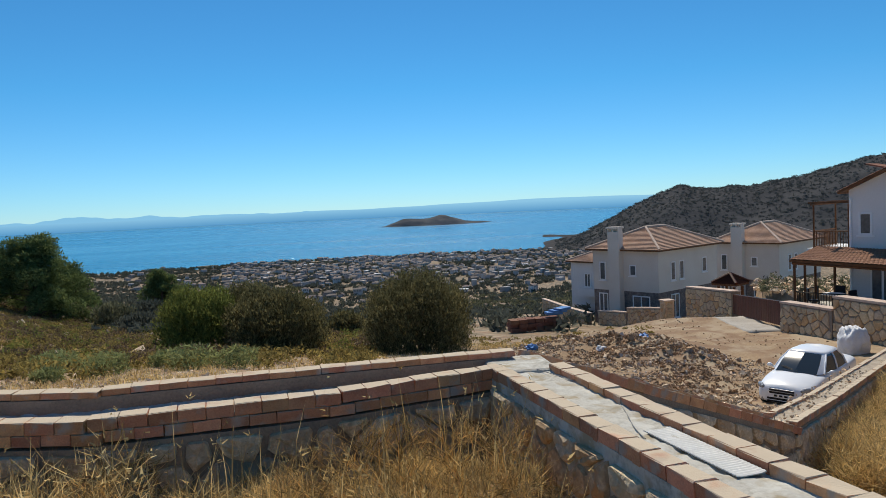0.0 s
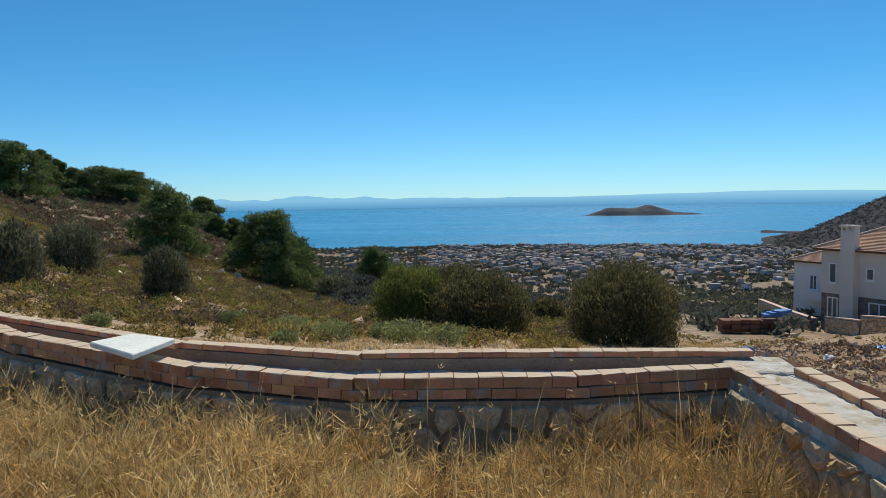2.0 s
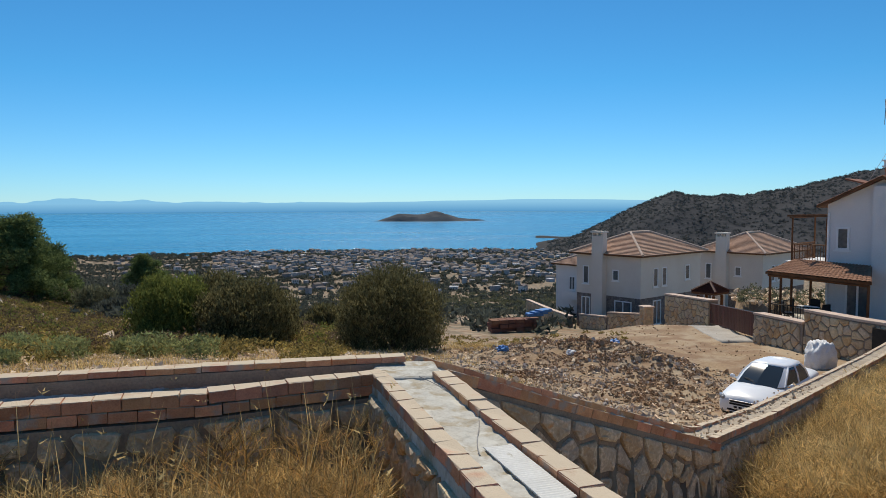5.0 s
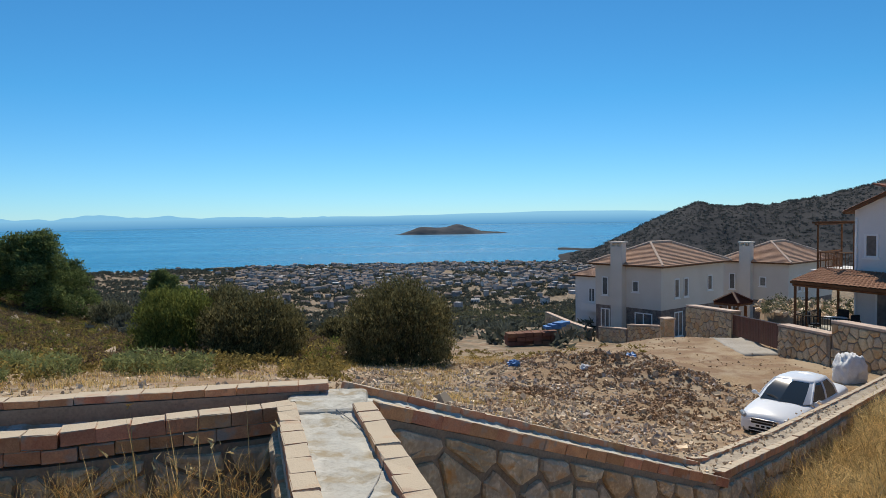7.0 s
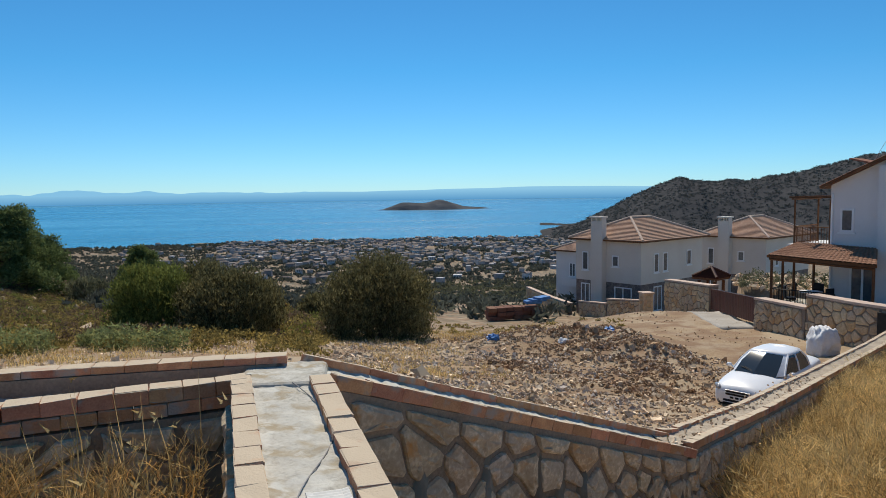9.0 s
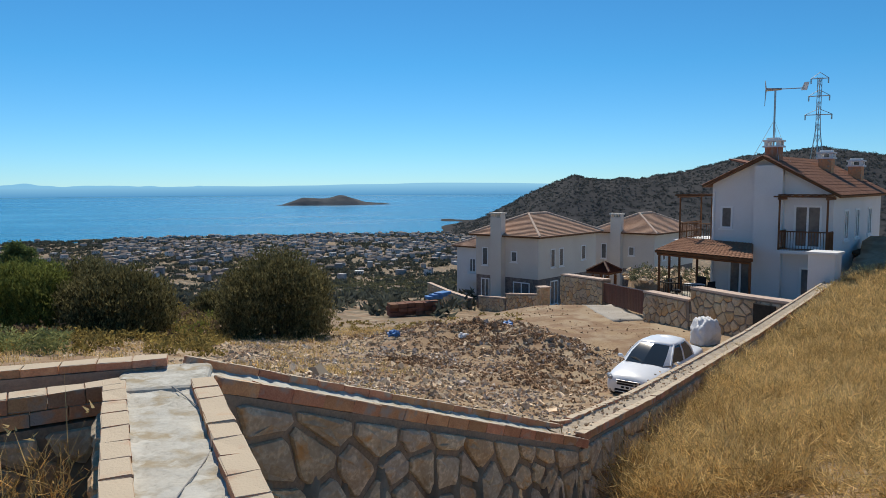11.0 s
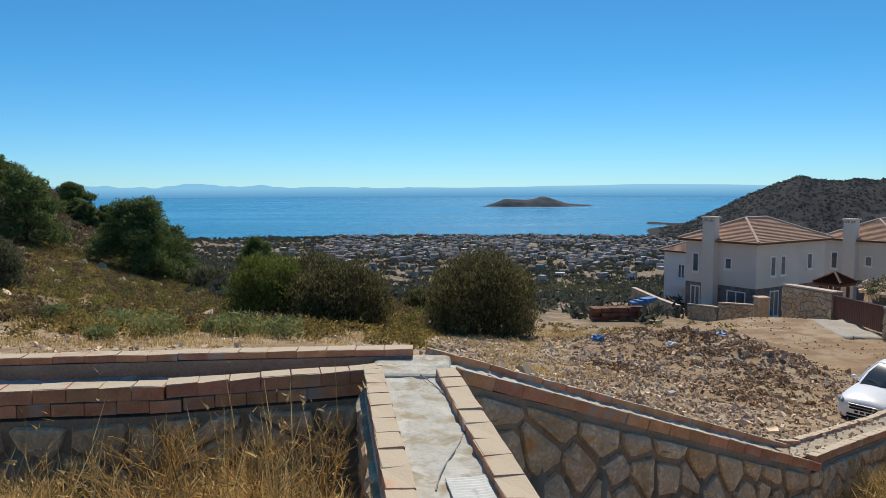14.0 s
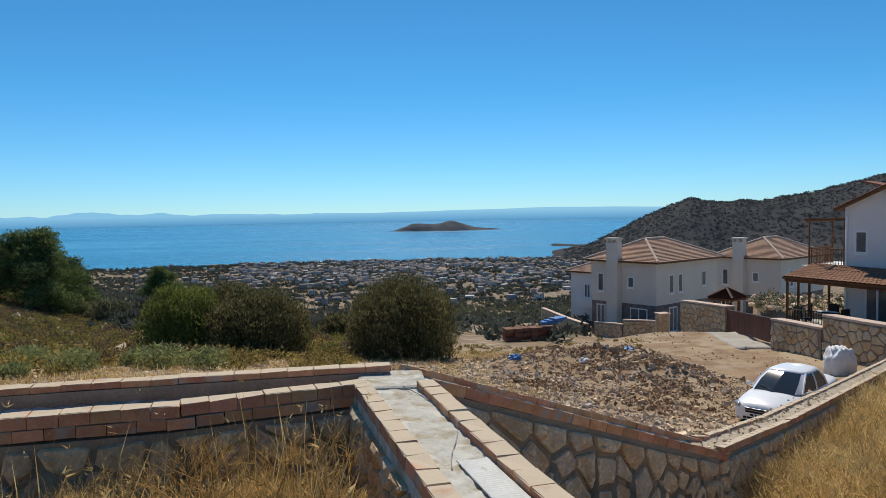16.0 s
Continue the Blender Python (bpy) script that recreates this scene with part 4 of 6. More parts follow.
    # side awnings
    for a in (4.2, 7.0):
        tile_slope(house, (a, -1.5, -2.6), (a + 2.0, -1.5, -2.6), (a, 0, -2.0), (a + 2.0, 0, -2.0), "small tiled awning", 5, 9)
        for da in (0.1, 1.9):
            bm = bmesh.new()
            rod(bm, (a + da, -1.4, -5), (a + da, -1.4, -2.7), 0.05, seg=6)
            part("awning_post", bm, M["wood"], house)
    bm = bmesh.new()
    rod(bm, (-0.06, Wd - 0.1, -4.9), (-0.06, Wd - 0.1, 1.2), 0.05, seg=6)
    part("downpipe", bm, M["frame_white"], house)
    # The tilted solar panel on the roof, a plain red-tile slab.
    bm = bmesh.new()
    g = box(bm, (1.6, 4.9, peak - 0.15), (1.9, 1.1, 0.08))
    bmesh.ops.rotate(bm, cent=(1.6, 4.9, peak - 0.15), matrix=Matrix.Rotation(0.25, 3, "X"), verts=g)
    part("roof_hatch", bm, M["red_tile"], house)
    return tagged(house, "white two-storey gabled house with tiled porch and balcony", "house")


white_house()


# ---- garden walls, gate ----
def stone_wall(name, line, thick, foot, label, size=0.5):
    """A garden wall of rubble: line gives its top on the camera's side."""
    back = offset_line(line, -thick)
    w = prism(name, line, back, 0.0, foot, M["dark_mortar"])
    rr = random.Random(len(line) * 7 + int(line[0][1]))
    face_stones(line[::-1], w, 0.03, foot * 0.92, size, rr, M["garden_stone"], 0.028, 1.4)
    top = [(p[0], p[1], p[2] + 0.1) for p in line]
    cp = prism("coping", offset_line(top, 0.05), offset_line(top, -thick - 0.05), 0.0, 0.095, M["ridge"])
    cp.parent = w
    return tagged(w, label, "wall", kind="structure")


M["dark_mortar"] = mat("dark_mortar", (0.30, 0.25, 0.20), (0.20, 0.16, 0.13), scale=3, fine=30, bump=0.4)
stone_wall("wall_gate_block", [(26.1, 40.4, -4.4), (26.2, 46.0, -4.7)], 0.6, 3.2, "rubble stone gate wall with pale coping")
stone_wall("wall_garden", [(22.9, 21.8, -2.85), (22.4, 24.3, -2.88), (22.6, 27.4, -2.98)], 0.5, 2.2, "rubble stone garden wall below the white house")
stone_wall("wall_garden_low", [(22.6, 27.5, -3.56), (23.0, 31.5, -3.74)], 0.5, 2.0, "lower rubble stone garden wall beside the gate")
stone_wall("wall_villa", [(26.95, 50.3, -6.8), (26.2, 55.4, -7.4)], 0.4, 2.0, "low rubble stone boundary wall of the villa")
stone_wall("wall_villa_low", [(26.2, 55.6, -7.8), (25.8, 60.5, -8.3)], 0.4, 2.2, "low stepped rubble boundary wall")
stone_wall("wall_downhill", [(25.4, 62.0, -8.7), (26.5, 70.0, -9.3), (28.6, 84.0, -10.2)], 0.4, 2.5, "long low boundary wall running downhill")


def gate_post():
    bm = bmesh.new()
    box(bm, (26.75, 49.75, -7.4), (0.75, 0.75, 2.6))
    w = part("gate_post", bm, M["garden_stone"])
    bm = bmesh.new()
    box(bm, (26.75, 49.75, -6.06), (0.9, 0.9, 0.1), bevel=0.01)
    part("cap", bm, M["ridge"], w)
    rr = random.Random(3)
    face_stones([(27.12, 49.37, -6.1), (26.37, 49.37, -6.1)][::-1], w, 0.05, 1.8, 0.36, rr, M["garden_stone"])
    face_stones([(26.37, 49.37, -6.1), (26.37, 50.12, -6.1)][::-1], w, 0.05, 1.8, 0.36, rr, M["garden_stone"])
    return tagged(w, "square rubble stone gate post with flat cap", "gate post")


gate_post()


def sliding_gate():
    gate = new("sliding_gate")
    a, b = Vector((26.15, 40.3, 0)), Vector((23.25, 31.7, 0))
    n = 30
    h = math.atan2(b.y - a.y, b.x - a.x)
    for i in range(n):
        p = a + (b - a) * ((i + 0.5) / n)
        bm = bmesh.new()
        z = -5.1 + 0.8 * i / n
        box(bm, (p.x, p.y, z), ((b - a).length / n * 0.92, 0.04, 1.2), rz=h)
        part("board", bm, M["gate_wood"], gate)
    bm = bmesh.new()
    for dz in (-0.55, 0.57):
        rod(bm, (a.x + 0.05, a.y, -5.1 + dz), (b.x + 0.05, b.y, -4.3 + dz), 0.05, seg=4)
    part("gate_frame", bm, M["iron"], gate)
    return tagged(gate, "dark brown boarded sliding driveway gate", "gate")


M["gate_wood"] = mat("gate_wood", (0.10, 0.035, 0.022), (0.06, 0.022, 0.015), rough=0.6, vary=0.15, bump=0.2)
sliding_gate()
vs, fs = [], []
for i in range(9):
    for j in range(13):
        a = Vector((23.3, 31.6, 0)) + (Vector((26.3, 40.5, 0)) - Vector((23.3, 31.6, 0))) * (j / 12)
        p = a + Vector((-0.95, 0.31, 0)) * (1.7 * i / 8)
        vs.append((p.x, p.y, height(p.x, p.y) + 0.03))
for i in range(8):
    for j in range(12):
        fs.append((i * 13 + j, i * 13 + j + 1, i * 13 + j + 14, i * 13 + j + 13))
drive = sheet("driveway", vs, fs, M["apron"])
drive.modifiers.new("thick", "SOLIDIFY").thickness = 0.2
tagged(drive, "pale concrete driveway apron before the gate", "driveway", kind="structure")


def garden_terrace():
    """A level rock garden behind the gate."""
    near = [polar(33.6, 48.0), polar(42.5, 44.5)]
    far = [polar(33.4, 58.0), polar(41.0, 60.0)]
    vs, fs, n = [], [], 14
    for i in range(n + 1):
        for j in range(n + 1):
            u, v = i / n, j / n
            x = (near[0][0] * (1 - u) + near[1][0] * u) * (1 - v) + (far[0][0] * (1 - u) + far[1][0] * u) * v
            y = (near[0][1] * (1 - u) + near[1][1] * u) * (1 - v) + (far[0][1] * (1 - u) + far[1][1] * u) * v
            rim = i in (0, n) or j in (0, n)
            vs.append((x, y, -9.0 if rim else -4.45 - 0.45 * v + 0.16 * noise.noise((x * 0.8, y * 0.8, 2))))
    for i in range(n):
        for j in range(n):
            fs.append((i * (n + 1) + j, (i + 1) * (n + 1) + j, (i + 1) * (n + 1) + j + 1, i * (n + 1) + j + 1))
    tagged(sheet("ground_garden", vs, fs, M["soil"]), "raised stony rock garden behind the gate", "garden", kind="structure")
    inside = [p for k, p in enumerate(vs) if p[2] > -8 and k % 2]
    return inside


def pavilion():
    ob = new("garden_pavilion")
    ob.matrix_world = Matrix.Translation((30.5, 46.8, 0)) @ Matrix.Rotation(HOUSE_TURN, 4, "Z")
    hip_roof(ob, 1.4, 1.4, -4.8, 0.62, 0.25, M["gate_wood"], M["gate_wood"])
    for a in (0.1, 1.3):
        for b in (0.1, 1.3):
            bm = bmesh.new()
            box(bm, (a, b, -6.5), (0.16, 0.16, 2.9))
            part("post", bm, M["wood"], ob)
    return tagged(ob, "small dark brown hip-roofed garden shelter", "shelter")


GARDEN = garden_terrace()
pavilion()


def wall_hatch():
    """A metal meter door let into the garden wall."""
    bm = bmesh.new()
    box(bm, (22.57, 23.0, -3.42), (0.10, 0.95, 0.85), rz=0.19, bevel=0.01)
    ob = part("meter_door", bm, M["iron"])
    bm = bmesh.new()
    box(bm, (22.50, 22.75, -3.42), (0.05, 0.04, 0.14), rz=0.19)
    part("handle", bm, M["steel"], ob)
    return tagged(ob, "dark metal meter door set in the stone wall", "meter box")


wall_hatch()


def white_pillar():
    bm = bmesh.new()
    box(bm, (28.6, 25.9, -2.6), (1.1, 1.1, 2.2), rz=0.5, bevel=0.02)
    w = part("wall_pillar", bm, M["white_plaster"])
    bm = bmesh.new()
    box(bm, (28.6, 25.9, -1.44), (1.3, 1.3, 0.12), rz=0.5, bevel=0.02)
    part("cap", bm, M["white_plaster"], w)
    return tagged(w, "white plastered square pillar at the wall's end", "pillar")


white_pillar()


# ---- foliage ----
# Leaf tone greyed and lifted, distance haze put into its colour.
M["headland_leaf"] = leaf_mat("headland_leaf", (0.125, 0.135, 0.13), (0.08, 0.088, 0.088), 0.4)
nrng = np.random.default_rng(11)


def tri_sheet(name, verts, material):
    """A mesh of loose triangles from an array of n by 3 corners."""
    me = bpy.data.meshes.new(name)
    n = len(verts)
    me.vertices.add(n * 3)
    me.vertices.foreach_set("co", verts.reshape(-1).astype(np.float32))
    me.loops.add(n * 3)
    me.loops.foreach_set("vertex_index", np.arange(n * 3, dtype=np.int32))
    me.polygons.add(n)
    me.polygons.foreach_set("loop_start", np.arange(0, n * 3, 3, dtype=np.int32))
    me.polygons.foreach_set("loop_total", np.full(n, 3, dtype=np.int32))
    me.update()
    me.validate()
    me.materials.append(material)
    return new(name, me)


def leaves(centres, size, long=1.8, lean=None):
    """Narrow leaf triangles of about that size round the centres, turned at random or mostly along lean."""
    n = len(centres)
    a = nrng.normal(size=(n, 3))
    a[:, 2] = np.abs(a[:, 2]) * 0.8 + 0.15
    if lean is not None:
        a = a * 0.45 + lean
    a /= np.linalg.norm(a, axis=1)[:, None]
    b = np.cross(a, nrng.normal(size=(n, 3)))
    b /= np.linalg.norm(b, axis=1)[:, None] + 1e-9
    s = size * nrng.uniform(0.6, 1.4, n)[:, None]
    return np.stack([centres - b * s * 0.5, centres + b * s * 0.5, centres + a * s * long], 1)


def lobes(list_of, n, inner=0.55):
    """Points in the outer layer of several ellipsoids (x, y, z, rx, ry, rz)."""
    L = np.array(list_of, float)
    w = (L[:, 3] * L[:, 4] + L[:, 3] * L[:, 5])
    k = nrng.choice(len(L), n, p=w / w.sum())
    d = nrng.normal(size=(n, 3))
    d /= np.linalg.norm(d, axis=1)[:, None]
    bump = 1 + 0.16 * np.sin(d[:, 0] * 9 + k) * np.sin(d[:, 1] * 8 + k * 2) + 0.12 * np.sin(d[:, 2] * 11 + k)
    r = (inner + (1.06 - inner) * nrng.uniform(0, 1, n) ** 0.45) * bump
    return L[k, :3] + d * L[k, 3:] * r[:, None]


def shrub(x, y, w, h, material, label, n=6000, leaf=0.10, category="bush", seed=0, sprays=46, name="bush"):
    """A many-stemmed bush: stems and a crown of upright sprays of small leaves over a dome."""
    rnd = random.Random(seed)
    z0 = height(x, y) - 0.05
    ob = new(name)
    ob.location = (x, y, z0)
    ls = []
    for i in range(sprays):
        a = i * 2.39996
        t = (i + 0.5) / sprays
        rr = math.sqrt(t) * 0.39 * w * rnd.uniform(0.85, 1.1)
        top = h * math.sqrt(max(0.05, 1 - (rr / (0.53 * w)) ** 2)) * rnd.uniform(0.84, 1.04)
        rz = h * rnd.uniform(0.16, 0.24)
        r = w * rnd.uniform(0.09, 0.14)
        ls.append((rr * math.cos(a), rr * math.sin(a), max(rz * 0.8, top - rz), r, r, rz))
        if rr > 0.22 * w:
            ls.append((rr * 1.05 * math.cos(a), rr * 1.05 * math.sin(a), h * rnd.uniform(0.12, 0.35), r, r, rz))
    pts = lobes(ls, n)
    pts = pts[pts[:, 2] > 0.02]
    out = pts * np.array([0.8 / w, 0.8 / w, 0]) + np.array([0, 0, 0.75])
    cr = tri_sheet("crown", leaves(pts, leaf, 2.3, out), material)
    cr.parent = ob
    bm = bmesh.new()
    for i in range(14):
        a = rnd.uniform(0, 6.28)
        rod(bm, (0.1 * math.cos(a), 0.1 * math.sin(a), -0.15), (0.36 * w * math.cos(a), 0.36 * w * math.sin(a), h * rnd.uniform(0.3, 0.75)), 0.04 * w / 3, 0.012, seg=5)
    part("stems", bm, M["bark"], ob)
    return tagged(ob, label, category)


def tree(x, y, w, h, material, label, n=7000, leaf=0.2, seed=0, trunk=0.25, category="tree", name="tree", spiky=False):
    """A tapered trunk with limbs and leafy clumps round their ends."""
    rnd = random.Random(seed)
    z0 = height(x, y) - 0.1
    ob = new(name)
    ob.location = (x, y, z0)
    bm = bmesh.new()
    rod(bm, (0, 0, -0.3), (0.02 * w, 0, h * 0.55), trunk, trunk * 0.5, seg=8)
    rod(bm, (0.02 * w, 0, h * 0.53), (0, 0.03 * w, h * 0.93), trunk * 0.5, 0.03, seg=6)
    ls = []
    k = 22 if spiky else 16
    for i in range(k):
        a = i * 2.4 + rnd.uniform(-0.4, 0.4)
        t = 0.10 + 0.86 * i / k
        reach = w / 2 * (1.05 - 0.75 * max(0, t - 0.35) / 0.65) * rnd.uniform(0.55, 1.0)
        p = (reach * math.cos(a), reach * math.sin(a), h * t + rnd.uniform(0, 0.08) * h)
        rod(bm, (0, 0, h * t * 0.8), p, trunk * 0.25, 0.02, seg=5)
        f = rnd.uniform(0.12, 0.20)
        ls.append((*p, w * f * 0.85, w * f * 0.85, h * rnd.uniform(0.09, 0.15)))
        q = (p[0] * 0.55, p[1] * 0.55, p[2] + 0.03 * h)
        ls.append((*q, w * f * 0.9, w * f * 0.9, h * 0.09))
    ls.append((0, 0, h * 0.9, w * 0.12, w * 0.12, h * 0.1))
    part("trunk", bm, M["bark"], ob)
    cr = tri_sheet("crown", leaves(lobes(ls, int(n * 1.5), 0.3), leaf * 0.8, 2.4), material)
    cr.parent = ob
    return tagged(ob, label, category)


shrub(5.3, 34.0, 5.7, 4.15, M["bush_leaf"], "large rounded dark olive-green bush on dry soil", 60000, 0.05, seed=2, sprays=70)
shrub(-4.9, 36.6, 4.6, 3.3, M["green_leaf"], "dense fresh green bush beside a darker one", 34000, 0.055, seed=3)
shrub(-1.5, 35.8, 5.4, 3.4, M["bush_leaf"], "wide brownish-green bush with twiggy base", 46000, 0.055, seed=4)
shrub(-2.9, 38.3, 4.0, 3.6, M["bush_leaf"], "tall brownish-green bush behind another", 24000, 0.06, seed=14)
shrub(*polar(2.0, 55), 3.0, 1.9, M["bush_leaf"], "small rounded dark bush on the slope", 5000, 0.1, seed=5)
shrub(*polar(-28.0, 43), 2.8, 3.1, M["olive_leaf"], "grey-green wild olive bush on the slope", 8000, 0.075, seed=6)
shrub(*polar(-33.5, 55), 4.2, 3.6, M["olive_leaf"], "grey-green wild olive shrub on the slope", 8000, 0.09, seed=7)
shrub(*polar(-38.0, 40), 3.2, 3.0, M["olive_leaf"], "grey-green olive shrub beside stony ground", 7000, 0.08, seed=8)
for i, (a, d, w, h) in enumerate(((-14.5, 84, 5, 3), (-12.0, 88, 5, 2.8), (-10, 84, 6, 2.6), (-7.8, 80, 5, 2.6), (-5.5, 72, 5, 2.2), (-13, 70, 4, 1.8), (-9, 66, 4, 1.6), (-3.2, 62, 4, 1.5))):
    shrub(*polar(a, d), w, h, M["far_leaf"] if i % 2 else M["olive_leaf"], "low dark scrub bush among others", 3000, 0.14, seed=20 + i)
tree(*polar(-19.3, 90), 9.5, 8.6, M["pine_leaf"], "wide dark green pine on the slope", 22000, 0.16, seed=1, category="pine tree", name="pine_tree", spiky=True)
tree(*polar(-17.2, 96), 6.5, 6.5, M["pine_leaf"], "dark green pine beside a wider one", 10000, 0.16, seed=51, category="pine tree", name="pine_tree", spiky=True)
tree(*polar(-11.0, 105), 6.0, 6.2, M["pine_leaf"], "small pine above the village", 8000, 0.16, seed=2, category="pine tree", name="pine_tree")
for i, (a, d, w, h) in enumerate(((-26.4, 92, 9, 8.0), (-30.4, 150, 14, 6.0), (-28.5, 150, 12, 5.5), (-32.0, 150, 6, 5), (-35.6, 120, 10, 7.5), (-37.5, 125, 9, 7), (-34.0, 165, 6, 6.5), (-23.6, 140, 7, 5.5), (-21.3, 135, 6.5, 4.6), (-22.8, 132, 5, 3.5), (-40, 110, 9, 7), (-33.0, 170, 5, 5.5))):
    tree(*polar(a, d), w, h, M["pine_leaf"], "dark green pine on the hill's crest" if d > 110 else "bushy dark green pine on the hillside", 9000, 0.2, seed=60 + i, category="pine tree", name="pine_tree")


def scatter(region, n, rnd):
    """Places (x, y, z) at random over (az0, az1, d0, d1), evenly over the ground."""
    out = []
    a0, a1, d0, d1 = region
    while len(out) < n:
        a, d = rnd.uniform(a0, a1), math.sqrt(rnd.uniform(d0 * d0, d1 * d1))
        x, y = polar(a, d)
        out.append((x, y, height(x, y)))
    return out


def clumps(name, region, n, size, material, label, seed, per=45, leaf=0.09, category="scrub", keep=None):
    rnd = random.Random(seed)
    pts = []
    for x, y, z in scatter(region, n, rnd):
        if keep and not keep(x, y):
            continue
        s = size * rnd.uniform(0.5, 1.5)
        d = nrng.normal(size=(per, 3))
        d /= np.linalg.norm(d, axis=1)[:, None]
        d *= nrng.uniform(0.5, 1.05, per)[:, None] * np.array([s, s, s * 0.75])
        d[:, 2] = np.abs(d[:, 2])
        pts.append(d + np.array([x, y, z]))
    return tagged(tri_sheet(name, leaves(np.concatenate(pts), leaf), material), label, category, kind="stuff")


def patchy(lo, scale=0.06):
    return lambda x, y: noise.noise((x * scale, y * scale, 9)) > lo


clumps("heath_scrub", (-46, 3, 24, 100), 2600, 0.55, M["scrub_leaf"], "yellow-brown thorny cushion scrub over the hillside", 31, 130, 0.075)
clumps("dark_scrub", (-46, 4, 30, 120), 2400, 0.62, M["heath_leaf"], "dark brown dried heath clumps over the hillside", 32, 110, 0.08)
clumps("green_scrub", (-46, 3, 32, 120), 700, 0.7, M["green_leaf"], "yellow-green low bushes among the heath", 37, 130, 0.075)
clumps("hill_scrub", (-50, -18, 90, 240), 4600, 0.8, M["heath_leaf"], "brown heath clumps on the upper hill", 33, 40, 0.2)
clumps("hill_scrub", (-50, -18, 90, 240), 2600, 0.8, M["olive_leaf"], "olive-green scrub on the upper hill", 34, 40, 0.2)
clumps("valley_scrub", (-16, 22, 60, 330), 3500, 1.1, M["far_leaf"], "dark green bushes on the slope above the village", 35, 26, 0.4)
hpts = []
hr = random.Random(44)
for _ in range(7000):
    p = head_height(hr.uniform(20, 62), hr.uniform(700, 1090))
    d = nrng.normal(size=(14, 3)) * np.array([1.0, 1.0, 0.5]) * hr.uniform(0.6, 1.6)
    d[:, 2] = np.abs(d[:, 2])
    hpts.append(d + np.array(p))
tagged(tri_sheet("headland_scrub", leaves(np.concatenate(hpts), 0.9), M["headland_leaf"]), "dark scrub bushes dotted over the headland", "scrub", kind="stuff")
clumps("road_scrub", (3, 26, 36, 62), 150, 0.25, M["scrub_leaf"], "dry low scrub beside the track", 36, 40, 0.07, keep=patchy(0.05))


def weed(x, y, s, seed):
    ob = new("weed")
    ob.location = (x, y, height(x, y))
    n = 900
    a = nrng.uniform(0, 6.28, n)
    r = nrng.uniform(0, 1, n) ** 0.6 * s * 0.55
    base = np.stack([r * np.cos(a), r * np.sin(a), nrng.uniform(0.0, 1, n) * s * 0.55 * (1 - 0.5 * (r / s))], 1)
    cr = tri_sheet("leaves", leaves(base, 0.05, 3.0), M["weed_leaf"])
    cr.parent = ob
    return tagged(ob, "pale grey-green weed tuft on stony ground", "weed", group="weeds beyond the wall")


for i, (x, y, s) in enumerate(((-8.4, 26.3, 1.5), (-6.3, 24.4, 1.4), (-3.6, 24.0, 1.5), (-2.2, 23.4, 1.3), (-4.6, 25.4, 1.0), (-11.5, 28.5, 1.1), (-9.6, 29.5, 1.0), (-7.4, 22.6, 0.8), (-14.6, 24.0, 0.9))):
    weed(x, y, s, i)


# ---- loose stones and earth ----
def pebbles(name, places, sizes, material, label, category):
    """Irregular stones, each a jittered box of twelve triangles."""
    cube = np.array([(sx, sy, sz) for sx in (-1, 1) for sy in (-1, 1) for sz in (-1, 1)], float) * 0.5
    tris = np.array([(0, 1, 3), (0, 3, 2), (4, 6, 7), (4, 7, 5), (0, 4, 5), (0, 5, 1), (2, 3, 7), (2, 7, 6), (0, 2, 6), (0, 6, 4), (1, 5, 7), (1, 7, 3)])
    n = len(places)
    s = np.array(sizes)[:, None, None]
    v = cube[None] + nrng.uniform(-0.28, 0.28, (n, 8, 3))
    v = v * s * nrng.uniform(0.6, 1.3, (n, 1, 3)) * np.array([1.2, 1, 0.75])
    e1 = nrng.normal(size=(n, 3))
    e1 /= np.linalg.norm(e1, axis=1)[:, None]
    e2 = np.cross(e1, nrng.normal(size=(n, 3)))
    e2 /= np.linalg.norm(e2, axis=1)[:, None]
    turn = np.stack([e1, e2, np.cross(e1, e2)], 1)
    v = np.einsum("nvi,nij->nvj", v, turn) + np.array(places)[:, None, :]
    me = bpy.data.meshes.new(name)
    me.from_pydata(v.reshape(-1, 3).tolist(), [], (tris[None] + (np.arange(n) * 8)[:, None, None]).reshape(-1, 3).tolist())
    me.materials.append(material)
    return tagged(new(name, me), label, category, kind="stuff")


def free_ground(p):
    """Bare earth beyond the wall, clear of the car and of the driven track."""
    x, y = p[0], p[1]
    on_track = y > 23.5 and x > 15.8 and x - 15.8 > (33 - y) * 0.2
    by_car = abs((x - 15.4) * 0.53 - (y - 19.9) * 0.85) < 1.2 and abs((x - 15.4) * 0.85 + (y - 19.9) * 0.53) < 2.8
    return along(RIGHT_WALL, p)[1] > 0 and not on_track and not by_car


def stone_sizes(n, mid, spread, most):
    return [min(most, mid * math.exp(prnd.gauss(0, spread))) for _ in range(n)]


prnd = random.Random(17)
pl = [p for p in scatter((3, 36, 9, 34), 42000, prnd) if free_ground(p) and prnd.random() < 0.22 + 1.1 * max(0, noise.noise((p[0] * 0.35, p[1] * 0.35, 4)) + 0.15)]
pebbles("rubble", pl, stone_sizes(len(pl), 0.034, 0.6, 0.30), M["rubble"], "broken pale stones and rubble strewn over the ground", "rubble")
pl = [p for p in scatter((5, 36, 10, 34), 16000, prnd) if free_ground(p) and noise.noise((p[0] * 0.3, p[1] * 0.3, 12)) > 0.02]
